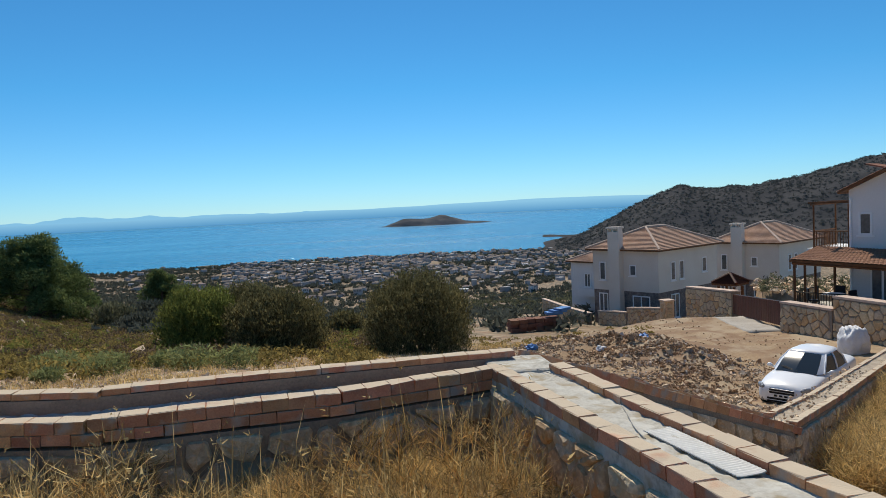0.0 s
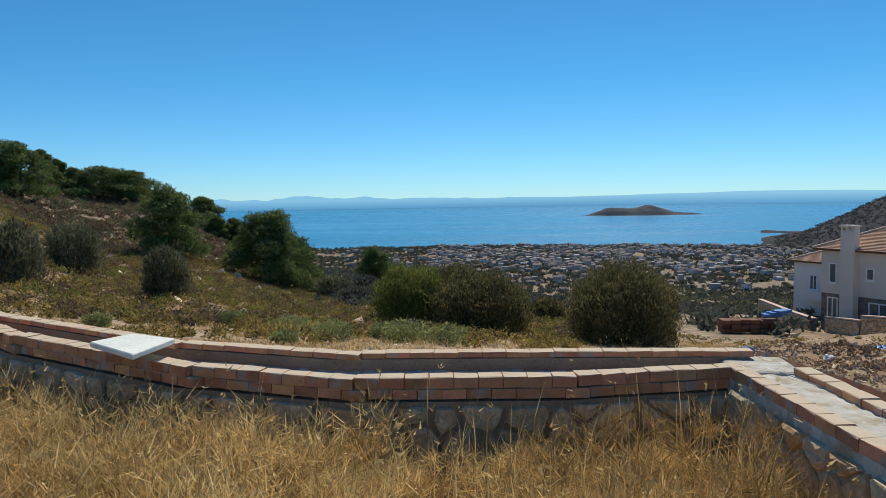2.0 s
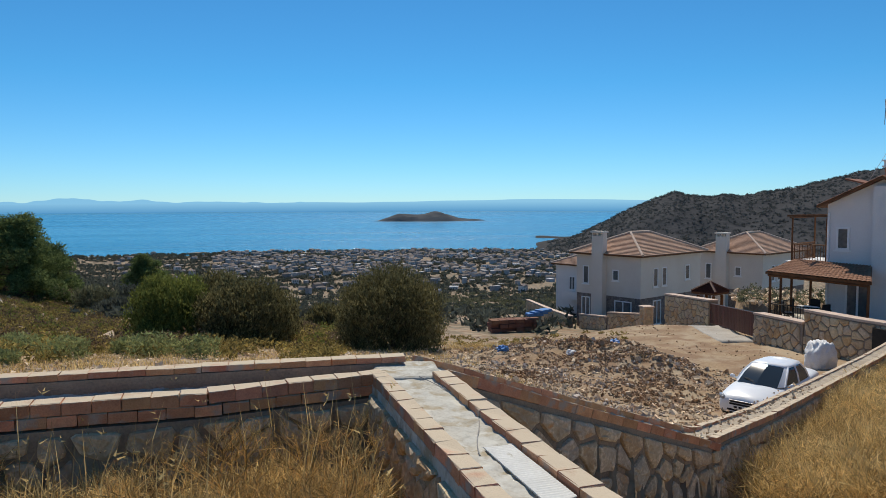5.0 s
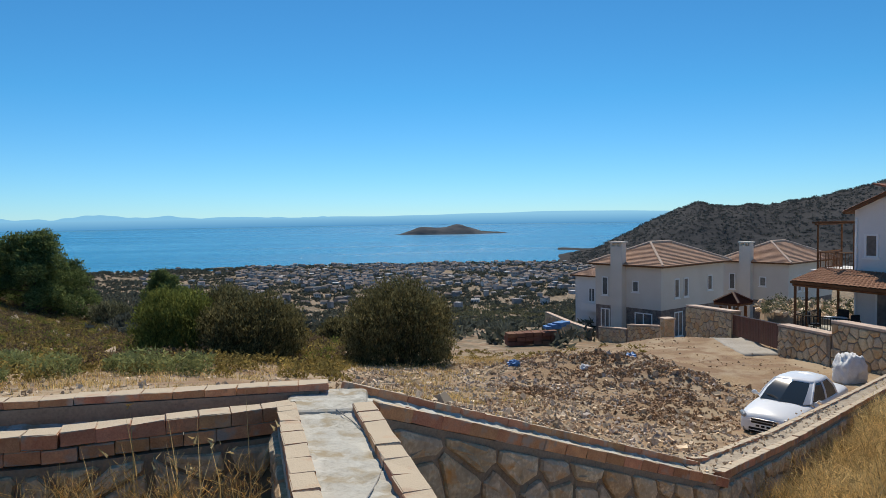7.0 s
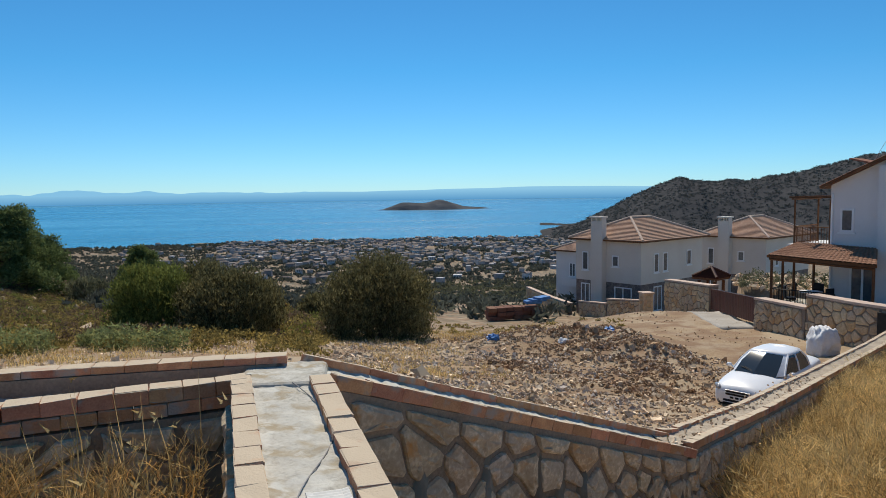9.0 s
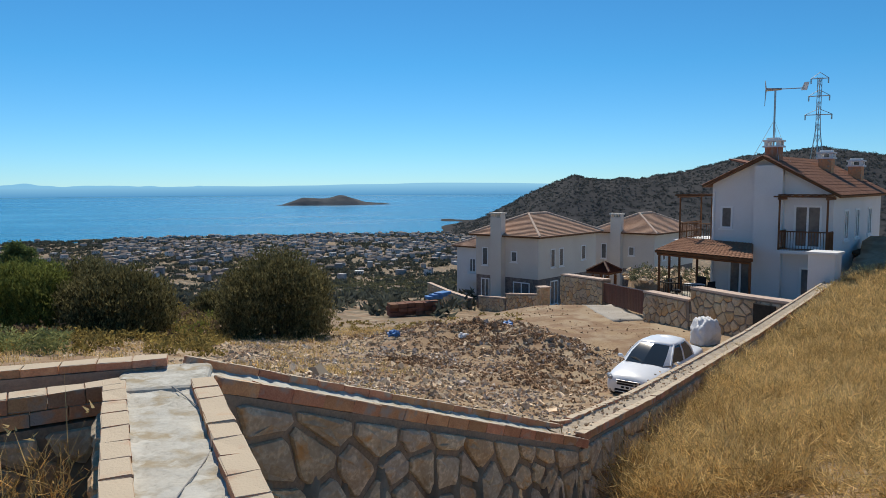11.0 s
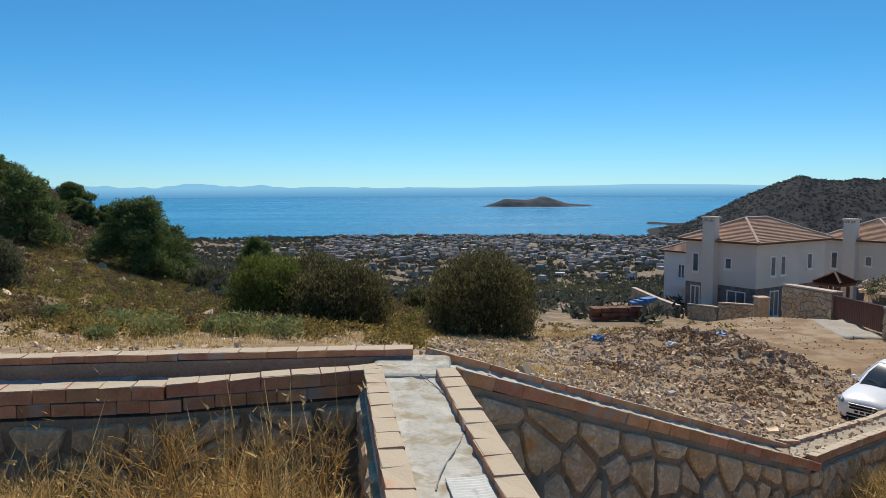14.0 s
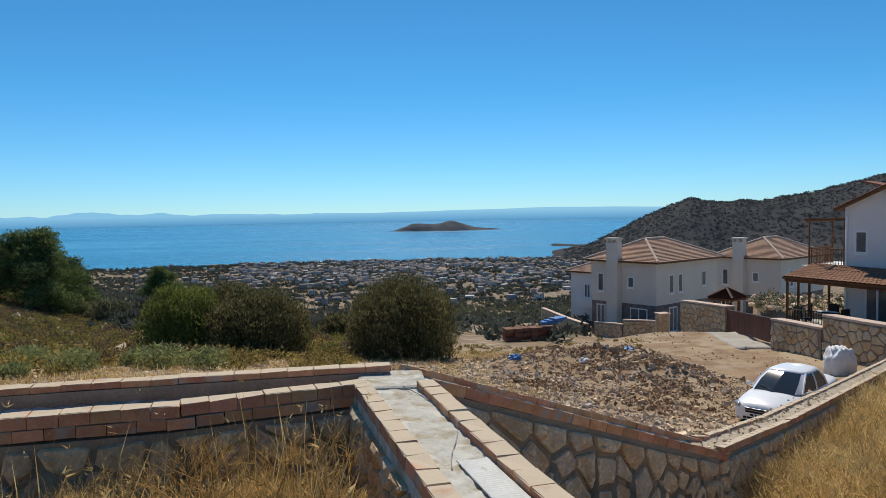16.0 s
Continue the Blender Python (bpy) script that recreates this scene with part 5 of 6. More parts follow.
pebbles("grey_rubble", pl, stone_sizes(len(pl), 0.036, 0.5, 0.24), M["grey_rubble"], "grey broken concrete and stones in patches", "rubble")
pl = [p for p in scatter((5, 37, 10, 34), 22000, prnd) if free_ground(p) and noise.noise((p[0] * 0.28, p[1] * 0.28, 30)) > -0.02]
pebbles("clods", pl, stone_sizes(len(pl), 0.024, 0.5, 0.14), M["clod"], "brown earth clods over the dug ground", "earth")
pl = [p for p in scatter((10, 44, 22, 56), 5000, prnd) if along(RIGHT_WALL, p)[1] > 0 and p[0] < 25 and noise.noise((p[0] * 0.4, p[1] * 0.4, 50)) > -0.1]
pebbles("track_stones", pl, stone_sizes(len(pl), 0.03, 0.5, 0.16), M["clod"], "small stones and crumbs of earth on the track", "stones")
hp = []
for hx, hy, sx, sy, n in HEAPS:
    for _ in range(int(n)):
        x, y = prnd.gauss(hx, sx * 0.55), prnd.gauss(hy, sy * 0.55)
        if free_ground((x, y)):
            hp.append((x, y, height(x, y) + 0.02))
pebbles("spoil_clods", hp, stone_sizes(len(hp), 0.034, 0.5, 0.18), M["clod"], "heap of dug red-brown earth clods", "spoil heap")
pl = [p for p in scatter((-46, 3, 8.5, 42), 5200, prnd) if noise.noise((p[0] * 0.2, p[1] * 0.2, 14)) > -0.1 and along(LEFT_WALL, p)[1] > 0]
pebbles("field_stones", pl, [prnd.choice((0.025, 0.04, 0.05, 0.07, 0.10)) * prnd.uniform(0.6, 1.3) for _ in pl], M["rubble"], "pale limestone fragments on the dry slope", "stones")
pl = [p for p in scatter((-46, -2, 35, 110), 500, prnd)]
pebbles("hill_rocks", pl, [prnd.uniform(0.2, 0.7) for _ in pl], M["rubble"], "grey limestone outcrops on the hillside", "rocks")
pl = [(p.x + prnd.uniform(-0.2, 0.2) - 0.1, p.y + prnd.uniform(-0.2, 0.2) + 0.22, p.z - 0.03) for p, _, _ in walk_line(offset_line(RIGHT_WALL[1:5], 0.12), 0.035)]
pebbles("wall_grit", pl, [prnd.uniform(0.01, 0.035) for _ in pl], M["rubble"], "grit and chips lying on the wall's top", "grit")


gpl = [(p[0] + prnd.uniform(-0.6, 0.6), p[1] + prnd.uniform(-0.6, 0.6), p[2] + 0.05) for p in GARDEN for _ in range(5)]
pebbles("garden_rocks", gpl, [prnd.uniform(0.08, 0.3) for _ in gpl], M["rubble"], "pale rocks edging the beds of the rock garden", "rocks")
gpt = []
for p in GARDEN[::2]:
    d = nrng.normal(size=(70, 3)) * 0.15 * prnd.uniform(0.6, 1.5)
    d[:, 2] = np.abs(d[:, 2])
    gpt.append(d + np.array(p) + np.array([prnd.uniform(-0.5, 0.5), prnd.uniform(-0.5, 0.5), 0]))
tagged(tri_sheet("garden_plants", leaves(np.concatenate(gpt), 0.10), M["olive_leaf"]), "low grey-green plants in the rock garden", "plants", kind="stuff")


# ---- dry grass ----
def blades(name, places, hmin, hmax, label, width=0.008, lean=0.45):
    p = np.array(places)
    n = len(p)
    a = nrng.uniform(0, 6.28, n)
    h = nrng.uniform(hmin, hmax, n) * nrng.uniform(0.5, 1.0, n)
    ln = nrng.uniform(0.1, 1, n) * lean * h
    d = np.stack([np.cos(a), np.sin(a), np.zeros(n)], 1)
    t = np.stack([-np.sin(a + 0.6), np.cos(a + 0.6), np.zeros(n)], 1) * width * nrng.uniform(0.6, 1.5, n)[:, None]
    up = np.array([0, 0, 1.0])
    mid = p + d * (ln * 0.3)[:, None] + up * (h * 0.6)[:, None]
    tip = p + d * ln[:, None] + up * h[:, None]
    tris = np.concatenate([np.stack([p - t, p + t, mid + t * 0.8], 1), np.stack([p - t, mid + t * 0.8, mid - t * 0.8], 1), np.stack([mid - t * 0.8, mid + t * 0.8, tip], 1)])
    m = n // 2
    ears = leaves(np.repeat(tip[:m], 3, 0) + nrng.normal(scale=0.012, size=(m * 3, 3)), 0.012, 3.2)
    return tagged(tri_sheet(name, np.concatenate([tris, ears]), M["straw"]), label, "dry grass", kind="stuff")


def thorn_mounds(name, places, reach, tall, per, width, label, blade=0.13):
    """Mounds of dry thorny growth: short straw blades pointing out and up through each mound."""
    p = np.repeat(np.array(places), per, 0)
    n, m = len(p), len(places)
    size = np.repeat(nrng.uniform(0.6, 1.3, m), per)
    d = nrng.normal(size=(n, 3))
    d[:, 2] = np.abs(d[:, 2])
    d /= np.linalg.norm(d, axis=1)[:, None]
    r = nrng.uniform(0.25, 1.0, n) ** 0.6 * size
    base = p + d * r[:, None] * np.array([reach, reach, tall])
    way = d * np.array([0.8, 0.8, 0.5]) + nrng.normal(scale=0.55, size=(n, 3)) + np.array([0, 0, 0.3])
    way /= np.linalg.norm(way, axis=1)[:, None]
    side = np.cross(way, nrng.normal(size=(n, 3)))
    side /= np.linalg.norm(side, axis=1)[:, None] + 1e-9
    side *= (width * nrng.uniform(0.6, 1.4, n))[:, None]
    tip = base + way * (blade * nrng.uniform(0.4, 1.5, n))[:, None]
    tris = np.stack([base - side, base + side, tip], 1)
    return tagged(tri_sheet(name, tris, M["straw"]), label, "dry grass", kind="stuff")


grnd = random.Random(23)


def tufts(n, region, keep, spread, per):
    out = []
    while len(out) < n:
        x, y = grnd.uniform(region[0], region[1]), grnd.uniform(region[2], region[3])
        if not keep(x, y):
            continue
        for _ in range(per):
            xx, yy = x + grnd.gauss(0, spread), y + grnd.gauss(0, spread)
            if keep(xx, yy):
                out.append((xx, yy, height(xx, yy) - 0.02))
    return out


def in_left(x, y):
    dw, side, _, _ = along(LEFT_WALL, (x, y))
    return side < 0 and dw > 0.08 and x < 1.3 and y > 1.9


def in_right(x, y):
    dw, side, _, s = along(RIGHT_WALL, (x, y))
    return side < 0 and 0.1 < dw < 9 and s > 4.6 and math.hypot(x - 1.8, y - 0.9) > 3.6


thorn_mounds("thorny_dry_growth", tufts(330, (-7, -0.9, 1.9, 6.5), in_left, 0.10, 1), 0.27, 0.50, 520, 0.0035, "dense golden dry thistle growth before the wall")
thorn_mounds("thorny_dry_growth", tufts(85, (-1.2, 1.25, 1.9, 4.7), in_left, 0.10, 1), 0.25, 0.30, 480, 0.003, "low golden dry thistle growth before the wall")
blades("dry_grass", tufts(4500, (-7, -1.2, 1.9, 7), in_left, 0.09, 22), 0.2, 0.62, "golden dry grass among thistles before the wall", 0.004, 1.0)
blades("dry_grass", tufts(3500, (-1.4, 1.3, 1.9, 5.2), in_left, 0.09, 26), 0.1, 0.33, "matted golden dry grass before the wall", 0.004, 1.2)
blades("tall_dry_stalks", tufts(500, (-4, 1.3, 3.0, 5.0), in_left, 0.12, 6), 0.45, 0.95, "tall dry wild oat stalks before the wall", 0.003, 0.35)
thorn_mounds("thorny_dry_growth", tufts(900, (4.5, 20, 3, 17), in_right, 0.15, 1), 0.42, 0.46, 420, 0.005, "dense golden dry growth on the bank inside the wall", 0.18)
thorn_mounds("thorny_dry_growth", tufts(700, (16, 33, 8, 26), in_right, 0.15, 1), 0.6, 0.5, 240, 0.010, "dense golden dry growth further along the bank", 0.22)
blades("dry_grass", tufts(14000, (4.5, 33, 3, 26), in_right, 0.2, 60), 0.2, 0.66, "thick golden dry grass on the bank inside the wall", 0.006, 0.9)
yel = lambda x, y: along(LEFT_WALL, (x, y))[1] > 0 and along(RIGHT_WALL, (x, y))[1] > 0 and noise.noise((x * 0.22, y * 0.22, 21)) > -0.12 and not (x > 8 and y < 31)
blades("dry_grass", tufts(34000, (-18, 16, 7, 44), yel, 0.22, 18), 0.08, 0.27, "short golden dry grass beyond the wall", 0.010, 0.7)


def thistle(x, y, h, seed):
    """A dry branching thistle."""
    rnd = random.Random(seed)
    bm = bmesh.new()
    z = height(x, y)

    def grow(p, d, n, r, k):
        q = p + d * n
        rod(bm, p, q, r, r * 0.7, seg=4)
        if k:
            for _ in range(3):
                e = (d + Vector((rnd.uniform(-1, 1), rnd.uniform(-1, 1), rnd.uniform(-0.3, 0.6)))).normalized()
                grow(p + d * n * rnd.uniform(0.5, 1.0), e, n * rnd.uniform(0.5, 0.75), r * 0.65, k - 1)
    for _ in range(4):
        grow(Vector((x, y, z)), Vector((rnd.uniform(-0.5, 0.5), rnd.uniform(-0.5, 0.5), 1)).normalized(), h * 0.45, 0.006, 4)
    return tagged(part("dry_thistle", bm, M["straw"]), "dry branching straw-coloured thistle beside the wall", "thistle", group="dry thistles")


for i, (x, y, h) in enumerate(((0.5, 4.2, 0.75), (0.95, 4.3, 0.7), (-0.1, 3.9, 0.6), (0.75, 3.6, 0.6), (-1.2, 4.2, 0.6), (1.05, 3.2, 0.55), (-2.4, 4.3, 0.6), (1.15, 3.75, 0.7), (0.45, 3.35, 0.65), (0.15, 3.05, 0.6), (0.85, 2.75, 0.55), (0.3, 4.6, 0.65), (1.2, 4.4, 0.6))):
    thistle(x, y, h, i)


# ---- village on the plain ----
def village_roof(bm, L, W, H, kind):
    a, b = L / 2 + 0.25, W / 2 + 0.25
    if kind == "flat":
        hbox(bm, -a, a, -b, b, H, H + 0.22)
        return
    cut_in = b * 0.9 if kind == "hip" else 0.0
    v = [bm.verts.new(p) for p in ((-a, -b, H), (a, -b, H), (a, b, H), (-a, b, H), (-a + cut_in, 0, H + W * 0.24), (a - cut_in, 0, H + W * 0.24))]
    for f in ((0, 1, 5, 4), (1, 2, 5), (2, 3, 4, 5), (3, 0, 4), (3, 2, 1, 0)):
        bm.faces.new([v[k] for k in f])


def village_spot(rnd):
    """A place on the plain, thicker towards the middle and the shore."""
    while True:
        a, d = rnd.uniform(-13, 27), 390 + 530 * rnd.random() ** 0.7
        thin = 0.12 if a < -6 else (0.35 if d < 520 else 1.0)
        if noise.noise((a * 0.22, d * 0.011, 3)) > -0.22 and rnd.random() < thin and not (a > 20 and d > 860):
            return polar(a, d)


def village():
    rnd = random.Random(77)
    kinds = []
    for i in range(9):
        h = new("village_house")
        L, W, H = rnd.uniform(3.4, 6.6), rnd.uniform(2.8, 4.2), rnd.choice((1.9, 2.3, 3.2, 3.9))
        bm = bmesh.new()
        hbox(bm, -L / 2, L / 2, -W / 2, W / 2, -2, H)
        part("wall", bm, M["far_wall"], h)
        bm = bmesh.new()
        kind = ("hip", "gable", "flat", "hip", "gable", "hip", "flat", "gable", "hip")[i]
        village_roof(bm, L, W, H, kind)
        part("roof", bm, M["far_wall"] if i == 2 else M["far_roof"], h)
        for k in range(3):
            bm = bmesh.new()
            hbox(bm, -L / 2 + (k + 0.6) * L / 3.3 - 0.35, -L / 2 + (k + 0.6) * L / 3.3 + 0.35, -W / 2 - 0.05, -W / 2 + 0.05, H - 1.4, H - 0.5)
            part("window", bm, M["window_glass"], h)
        kinds.append(tagged(h, "pale far-off village house among dark trees", "house", group="village houses"))
    done = []
    while len(done) < 280:
        x, y = village_spot(rnd)
        if any((x - p) ** 2 + (y - q) ** 2 < 60 for p, q in done):
            continue
        done.append((x, y))
        m = pose(x, y, height(x, y), 0, 0, rnd.choice((-25, 10, 35, 65)) + rnd.uniform(-12, 12))
        if len(done) <= 9:
            kinds[len(done) - 1].matrix_world = m
        else:
            copy_thing(rnd.choice(kinds), m)
    # the rest of the village, too many to count
    walls, roofs = ([], []), ([], [])
    for _ in range(1150):
        x, y = village_spot(rnd)
        if any((x - p) ** 2 + (y - q) ** 2 < 30 for p, q in done):
            continue
        z, t = height(x, y), rnd.choice((-0.4, 0.2, 0.6, 1.1)) + rnd.uniform(-0.2, 0.2)
        a, b, H = rnd.uniform(1.3, 3.2), rnd.uniform(1.2, 2.0), rnd.choice((1.6, 2.1, 2.9, 3.6))
        ca, sa = math.cos(t), math.sin(t)

        def put(into, pts, faces):
            o = len(into[0])
            into[0].extend((x + u * ca - w * sa, y + u * sa + w * ca, z + v) for u, w, v in pts)
            into[1].extend(tuple(o + k for k in f) for f in faces)
        put(walls, [(u, w, v) for v in (-2, H) for u, w in ((-a, -b), (a, -b), (a, b), (-a, b))], [(0, 1, 5, 4), (1, 2, 6, 5), (2, 3, 7, 6), (3, 0, 4, 7), (4, 5, 6, 7)])
        if rnd.random() < 0.72:
            e, g = a + 0.2, b + 0.2
            c = g * rnd.choice((0, 0.9))
            put(roofs, [(-e, -g, H), (e, -g, H), (e, g, H), (-e, g, H), (-e + c, 0, H + b * 0.5), (e - c, 0, H + b * 0.5)], [(0, 1, 5, 4), (1, 2, 5), (2, 3, 4, 5), (3, 0, 4), (3, 2, 1, 0)])
    for name, (vs, fs), m, label in (("village_walls", walls, M["far_wall"], "pale walls of many small village houses"), ("village_roofs", roofs, M["far_roof"], "tiled roofs of many small village houses")):
        tagged(sheet(name, vs, fs, m, False), label, "village", kind="stuff")


village()
clumps("village_trees", (-20, 27, 310, 925), 11000, 1.5, M["far_leaf"], "dark trees and gardens between the village houses", 41, 26, 0.75, "trees", keep=patchy(-0.25, 0.02))
clumps("village_tall_trees", (-14, 27, 420, 925), 420, 2.6, M["far_leaf"], "taller dark trees standing among the village houses", 45, 60, 0.9, "trees")
clumps("village_groves", (6, 24, 220, 400), 1300, 1.2, M["olive_leaf"], "rows of olive trees below the slope", 42, 26, 0.5, "trees")
clumps("shore_trees", (-20, 24, 890, 932), 520, 2.4, M["far_leaf"], "dark line of trees along the shore", 43, 30, 0.9, "trees")


# ---- car ----
def loft(bm, rings, closed=True):
    """Skins the rings of points in turn."""
    vs = [[bm.verts.new(p) for p in r] for r in rings]
    for p, q in zip(vs, vs[1:]):
        for i in range(len(p) if closed else len(p) - 1):
            k = (i + 1) % len(p)
            bm.faces.new((p[i], p[k], q[k], q[i]))
    return vs


def car():
    """A small rounded saloon, its nose at x = 0 and its tail at x = 4.3."""
    c = new("car")
    # stations: x, half width, shoulder height, middle of the top, underside
    st = [(0.00, 0.50, 0.56, 0.60, 0.30), (0.04, 0.64, 0.64, 0.70, 0.22), (0.14, 0.74, 0.70, 0.78, 0.18), (0.34, 0.81, 0.76, 0.85, 0.17), (0.70, 0.845, 0.83, 0.93, 0.17), (1.10, 0.855, 0.90, 1.00, 0.17),
          (1.60, 0.855, 0.95, 1.00, 0.17), (2.40, 0.855, 0.97, 1.00, 0.17), (3.20, 0.855, 1.00, 1.03, 0.17), (3.70, 0.84, 1.03, 1.09, 0.19), (4.08, 0.80, 1.03, 1.09, 0.24), (4.24, 0.72, 0.98, 1.04, 0.32), (4.30, 0.58, 0.88, 0.92, 0.42)]
    bm = bmesh.new()
    rings = []
    for x, w, t, m, b in st:
        half = [(0.90, b), (0.985, b + 0.10), (1.0, b + (t - b) * 0.5), (0.985, t - 0.10), (0.90, t - 0.005), (0.55, t + (m - t) * 0.75), (0.18, m)]
        rings.append([(x, -w * k, z) for k, z in half] + [(x, w * k, z) for k, z in half[::-1]])
    vs = loft(bm, rings)
    bm.faces.new(vs[0])
    bm.faces.new(vs[-1][::-1])
    body = part("body", bm, M["paint"], c, "silver-white painted bodywork", True)
    sub_d = body.modifiers.new("round", "SUBSURF")
    sub_d.levels = sub_d.render_levels = 2
    # cabin: outlines at the belt, half way up and at the roof's edge
    belt = [(0.98, 0.0), (1.10, 0.60), (1.34, 0.745), (2.32, 0.775), (3.20, 0.755), (3.62, 0.62), (3.72, 0.0)]
    mid = [(1.40, 0.0), (1.50, 0.56), (1.66, 0.665), (2.36, 0.70), (3.12, 0.665), (3.42, 0.56), (3.50, 0.0)]
    edge = [(1.84, 0.0), (1.93, 0.47), (2.04, 0.555), (2.42, 0.585), (2.92, 0.555), (3.16, 0.47), (3.20, 0.0)]
    levels = [(belt, 0.955), (mid, 1.22), (edge, 1.425)]

    def panel(name, k, side, material, label=""):
        b2 = bmesh.new()
        rows = [[(o[j][0] - (0.02 if o is mid and o[j][1] == 0 and k == 0 else 0), side * o[j][1], z + (0.03 if o is edge and o[j][1] == 0 else 0) + (0.04 if o is belt and o[j][1] == 0 else 0)) for j in (k, k + 1)] for o, z in levels]
        loft(b2, rows, False)
        return part(name, b2, material, c, label, True)
    for side in (1, -1):
        panel("windscreen", 0, side, M["glass"], "dark tinted windscreen")
        panel("screen_pillar", 1, side, M["paint"])
        panel("side_window", 2, side, M["glass"], "dark tinted side window")
        panel("side_window", 3, side, M["glass"], "dark tinted side window")
        panel("rear_pillar", 4, side, M["paint"])
        panel("rear_window", 5, side, M["glass"], "dark tinted rear window")
        for k, r in ((2, 0.03), (3, 0.035), (4, 0.035)):
            bm = bmesh.new()
            for p, q in zip(levels, levels[1:]):
                rod(bm, (p[0][k][0], side * p[0][k][1], p[1]), (q[0][k][0], side * q[0][k][1], q[1]), r, seg=6)
            part("door_pillar", bm, M["paint"], c)
    bm = bmesh.new()
    whole = edge + [(x, -w) for x, w in edge[-2:0:-1]]
    caps = [[(2.5 + (x - 2.5) * f, w * f, z + (0.03 if w == 0 else 0)) for x, w in whole] for f, z in ((1.02, 1.41), (1.0, 1.445), (0.86, 1.482), (0.5, 1.502))]
    vs = loft(bm, caps)
    bm.faces.new(vs[-1])
    part("roof_panel", bm, M["paint"], c, "", True)
    for side in (1, -1):
        for x in (0.82, 3.32):
            # Black disc added as the shade inside the arch; no hollow is cut.
            bm = bmesh.new()
            rod(bm, (x, side * 0.70, 0.33), (x, side * 0.857, 0.33), 0.355, seg=24)
            part("wheel_arch", bm, M["black"], c)
            bm = bmesh.new()
            rod(bm, (x, side * 0.68, 0.30), (x, side * 0.868, 0.30), 0.30, seg=24)
            w = part("wheel", bm, M["tyre"], c, "black rubber tyre")
            bm = bmesh.new()
            rod(bm, (x, side * 0.80, 0.30), (x, side * 0.878, 0.30), 0.2, 0.17, seg=16)
            part("rim", bm, M["steel"], w)
        bm = bmesh.new()
        bmesh.ops.create_uvsphere(bm, u_segments=14, v_segments=8, radius=1.0)
        bmesh.ops.scale(bm, vec=(0.22, 0.07, 0.09), verts=bm.verts)
        bmesh.ops.rotate(bm, cent=(0, 0, 0), matrix=Matrix.Rotation(side * 0.72, 3, "Z"), verts=bm.verts)
        bmesh.ops.translate(bm, vec=(0.19, side * 0.675, 0.665), verts=bm.verts)
        lamp = part("headlight", bm, M["lamp_glass"], c, "clear swept-back headlight", True)
        bm = bmesh.new()
        rod(bm, (0.06, side * 0.56, 0.66), (0.085, side * 0.60, 0.66), 0.06, seg=12)
        part("reflector", bm, M["steel"], lamp)
        bm = bmesh.new()
        bmesh.ops.create_uvsphere(bm, u_segments=12, v_segments=8, radius=1.0)
        bmesh.ops.scale(bm, vec=(0.06, 0.09, 0.065), verts=bm.verts)
        bmesh.ops.translate(bm, vec=(1.45, side * 0.93, 1.02), verts=bm.verts)
        rod(bm, (1.46, side * 0.76, 0.97), (1.46, side * 0.9, 1.0), 0.03, seg=5)
        part("mirror", bm, M["paint"], c, "", True)
        for x in (2.12, 3.05):
            bm = bmesh.new()
            box(bm, (x, side * 0.866, 0.80), (0.17, 0.03, 0.035), bevel=0.008)
            part("door_handle", bm, M["paint"], c)
        bm = bmesh.new()
        for x in (1.42, 2.38, 3.18):
            box(bm, (x, side * 0.850, 0.60), (0.012, 0.012, 0.56))
        part("door_gap", bm, M["black"], c)
        bm = bmesh.new()
        rod(bm, (0.035, side * 0.56, 0.30), (0.085, side * 0.58, 0.30), 0.05, seg=12)
        part("fog_lamp", bm, M["lamp_glass"], c)
    bm = bmesh.new()
    box(bm, (0.02, 0, 0.575), (0.08, 0.72, 0.15), bevel=0.02)
    part("grille", bm, M["black"], c, "black front grille")
    for z in (0.575, 0.645):
        bm = bmesh.new()
        box(bm, (-0.022, 0, z), (0.03, 0.74, 0.022), bevel=0.008)
        part("grille_bar", bm, M["steel"], c, "chrome bar across the grille")
    bm = bmesh.new()
    box(bm, (0.02, 0, 0.31), (0.06, 0.86, 0.14), bevel=0.02)
    part("lower_intake", bm, M["black"], c)
    bm = bmesh.new()
    box(bm, (-0.012, 0, 0.31), (0.02, 0.84, 0.018))
    part("intake_slat", bm, M["paint"], c)
    bm = bmesh.new()
    box(bm, (-0.02, 0, 0.45), (0.02, 0.5, 0.11))
    pl = part("number_plate", bm, M["frame_white"], c)
    for i in range(3):
        bm = bmesh.new()
        box(bm, (-0.033, -0.14 + i * 0.15, 0.45), (0.006, 0.1, 0.055))
        part("plate_bar", bm, M["black"], pl)
    for side in (1, -1):
        bm = bmesh.new()
        rod(bm, (1.04 - 0.0, side * 0.05, 1.015), (1.22, side * 0.05 + 0.42, 1.09), 0.012, seg=5)
        part("wiper", bm, M["black"], c)
    a = math.radians(90 - 58)
    nose = (13.75, 18.85)
    z = height(nose[0] + 1.8, nose[1] + 1.1)
    c.matrix_world = Matrix.Translation((nose[0], nose[1], z - 0.02)) @ Matrix.Rotation(a, 4, "Z")
    return tagged(c, "silver-white small saloon car parked on bare earth", "car")


M["lamp_glass"] = mat("lamp_glass", (0.42, 0.44, 0.46), (0.22, 0.23, 0.25), rough=0.12, scale=12, bump=0.0, spec=0.8)
car()


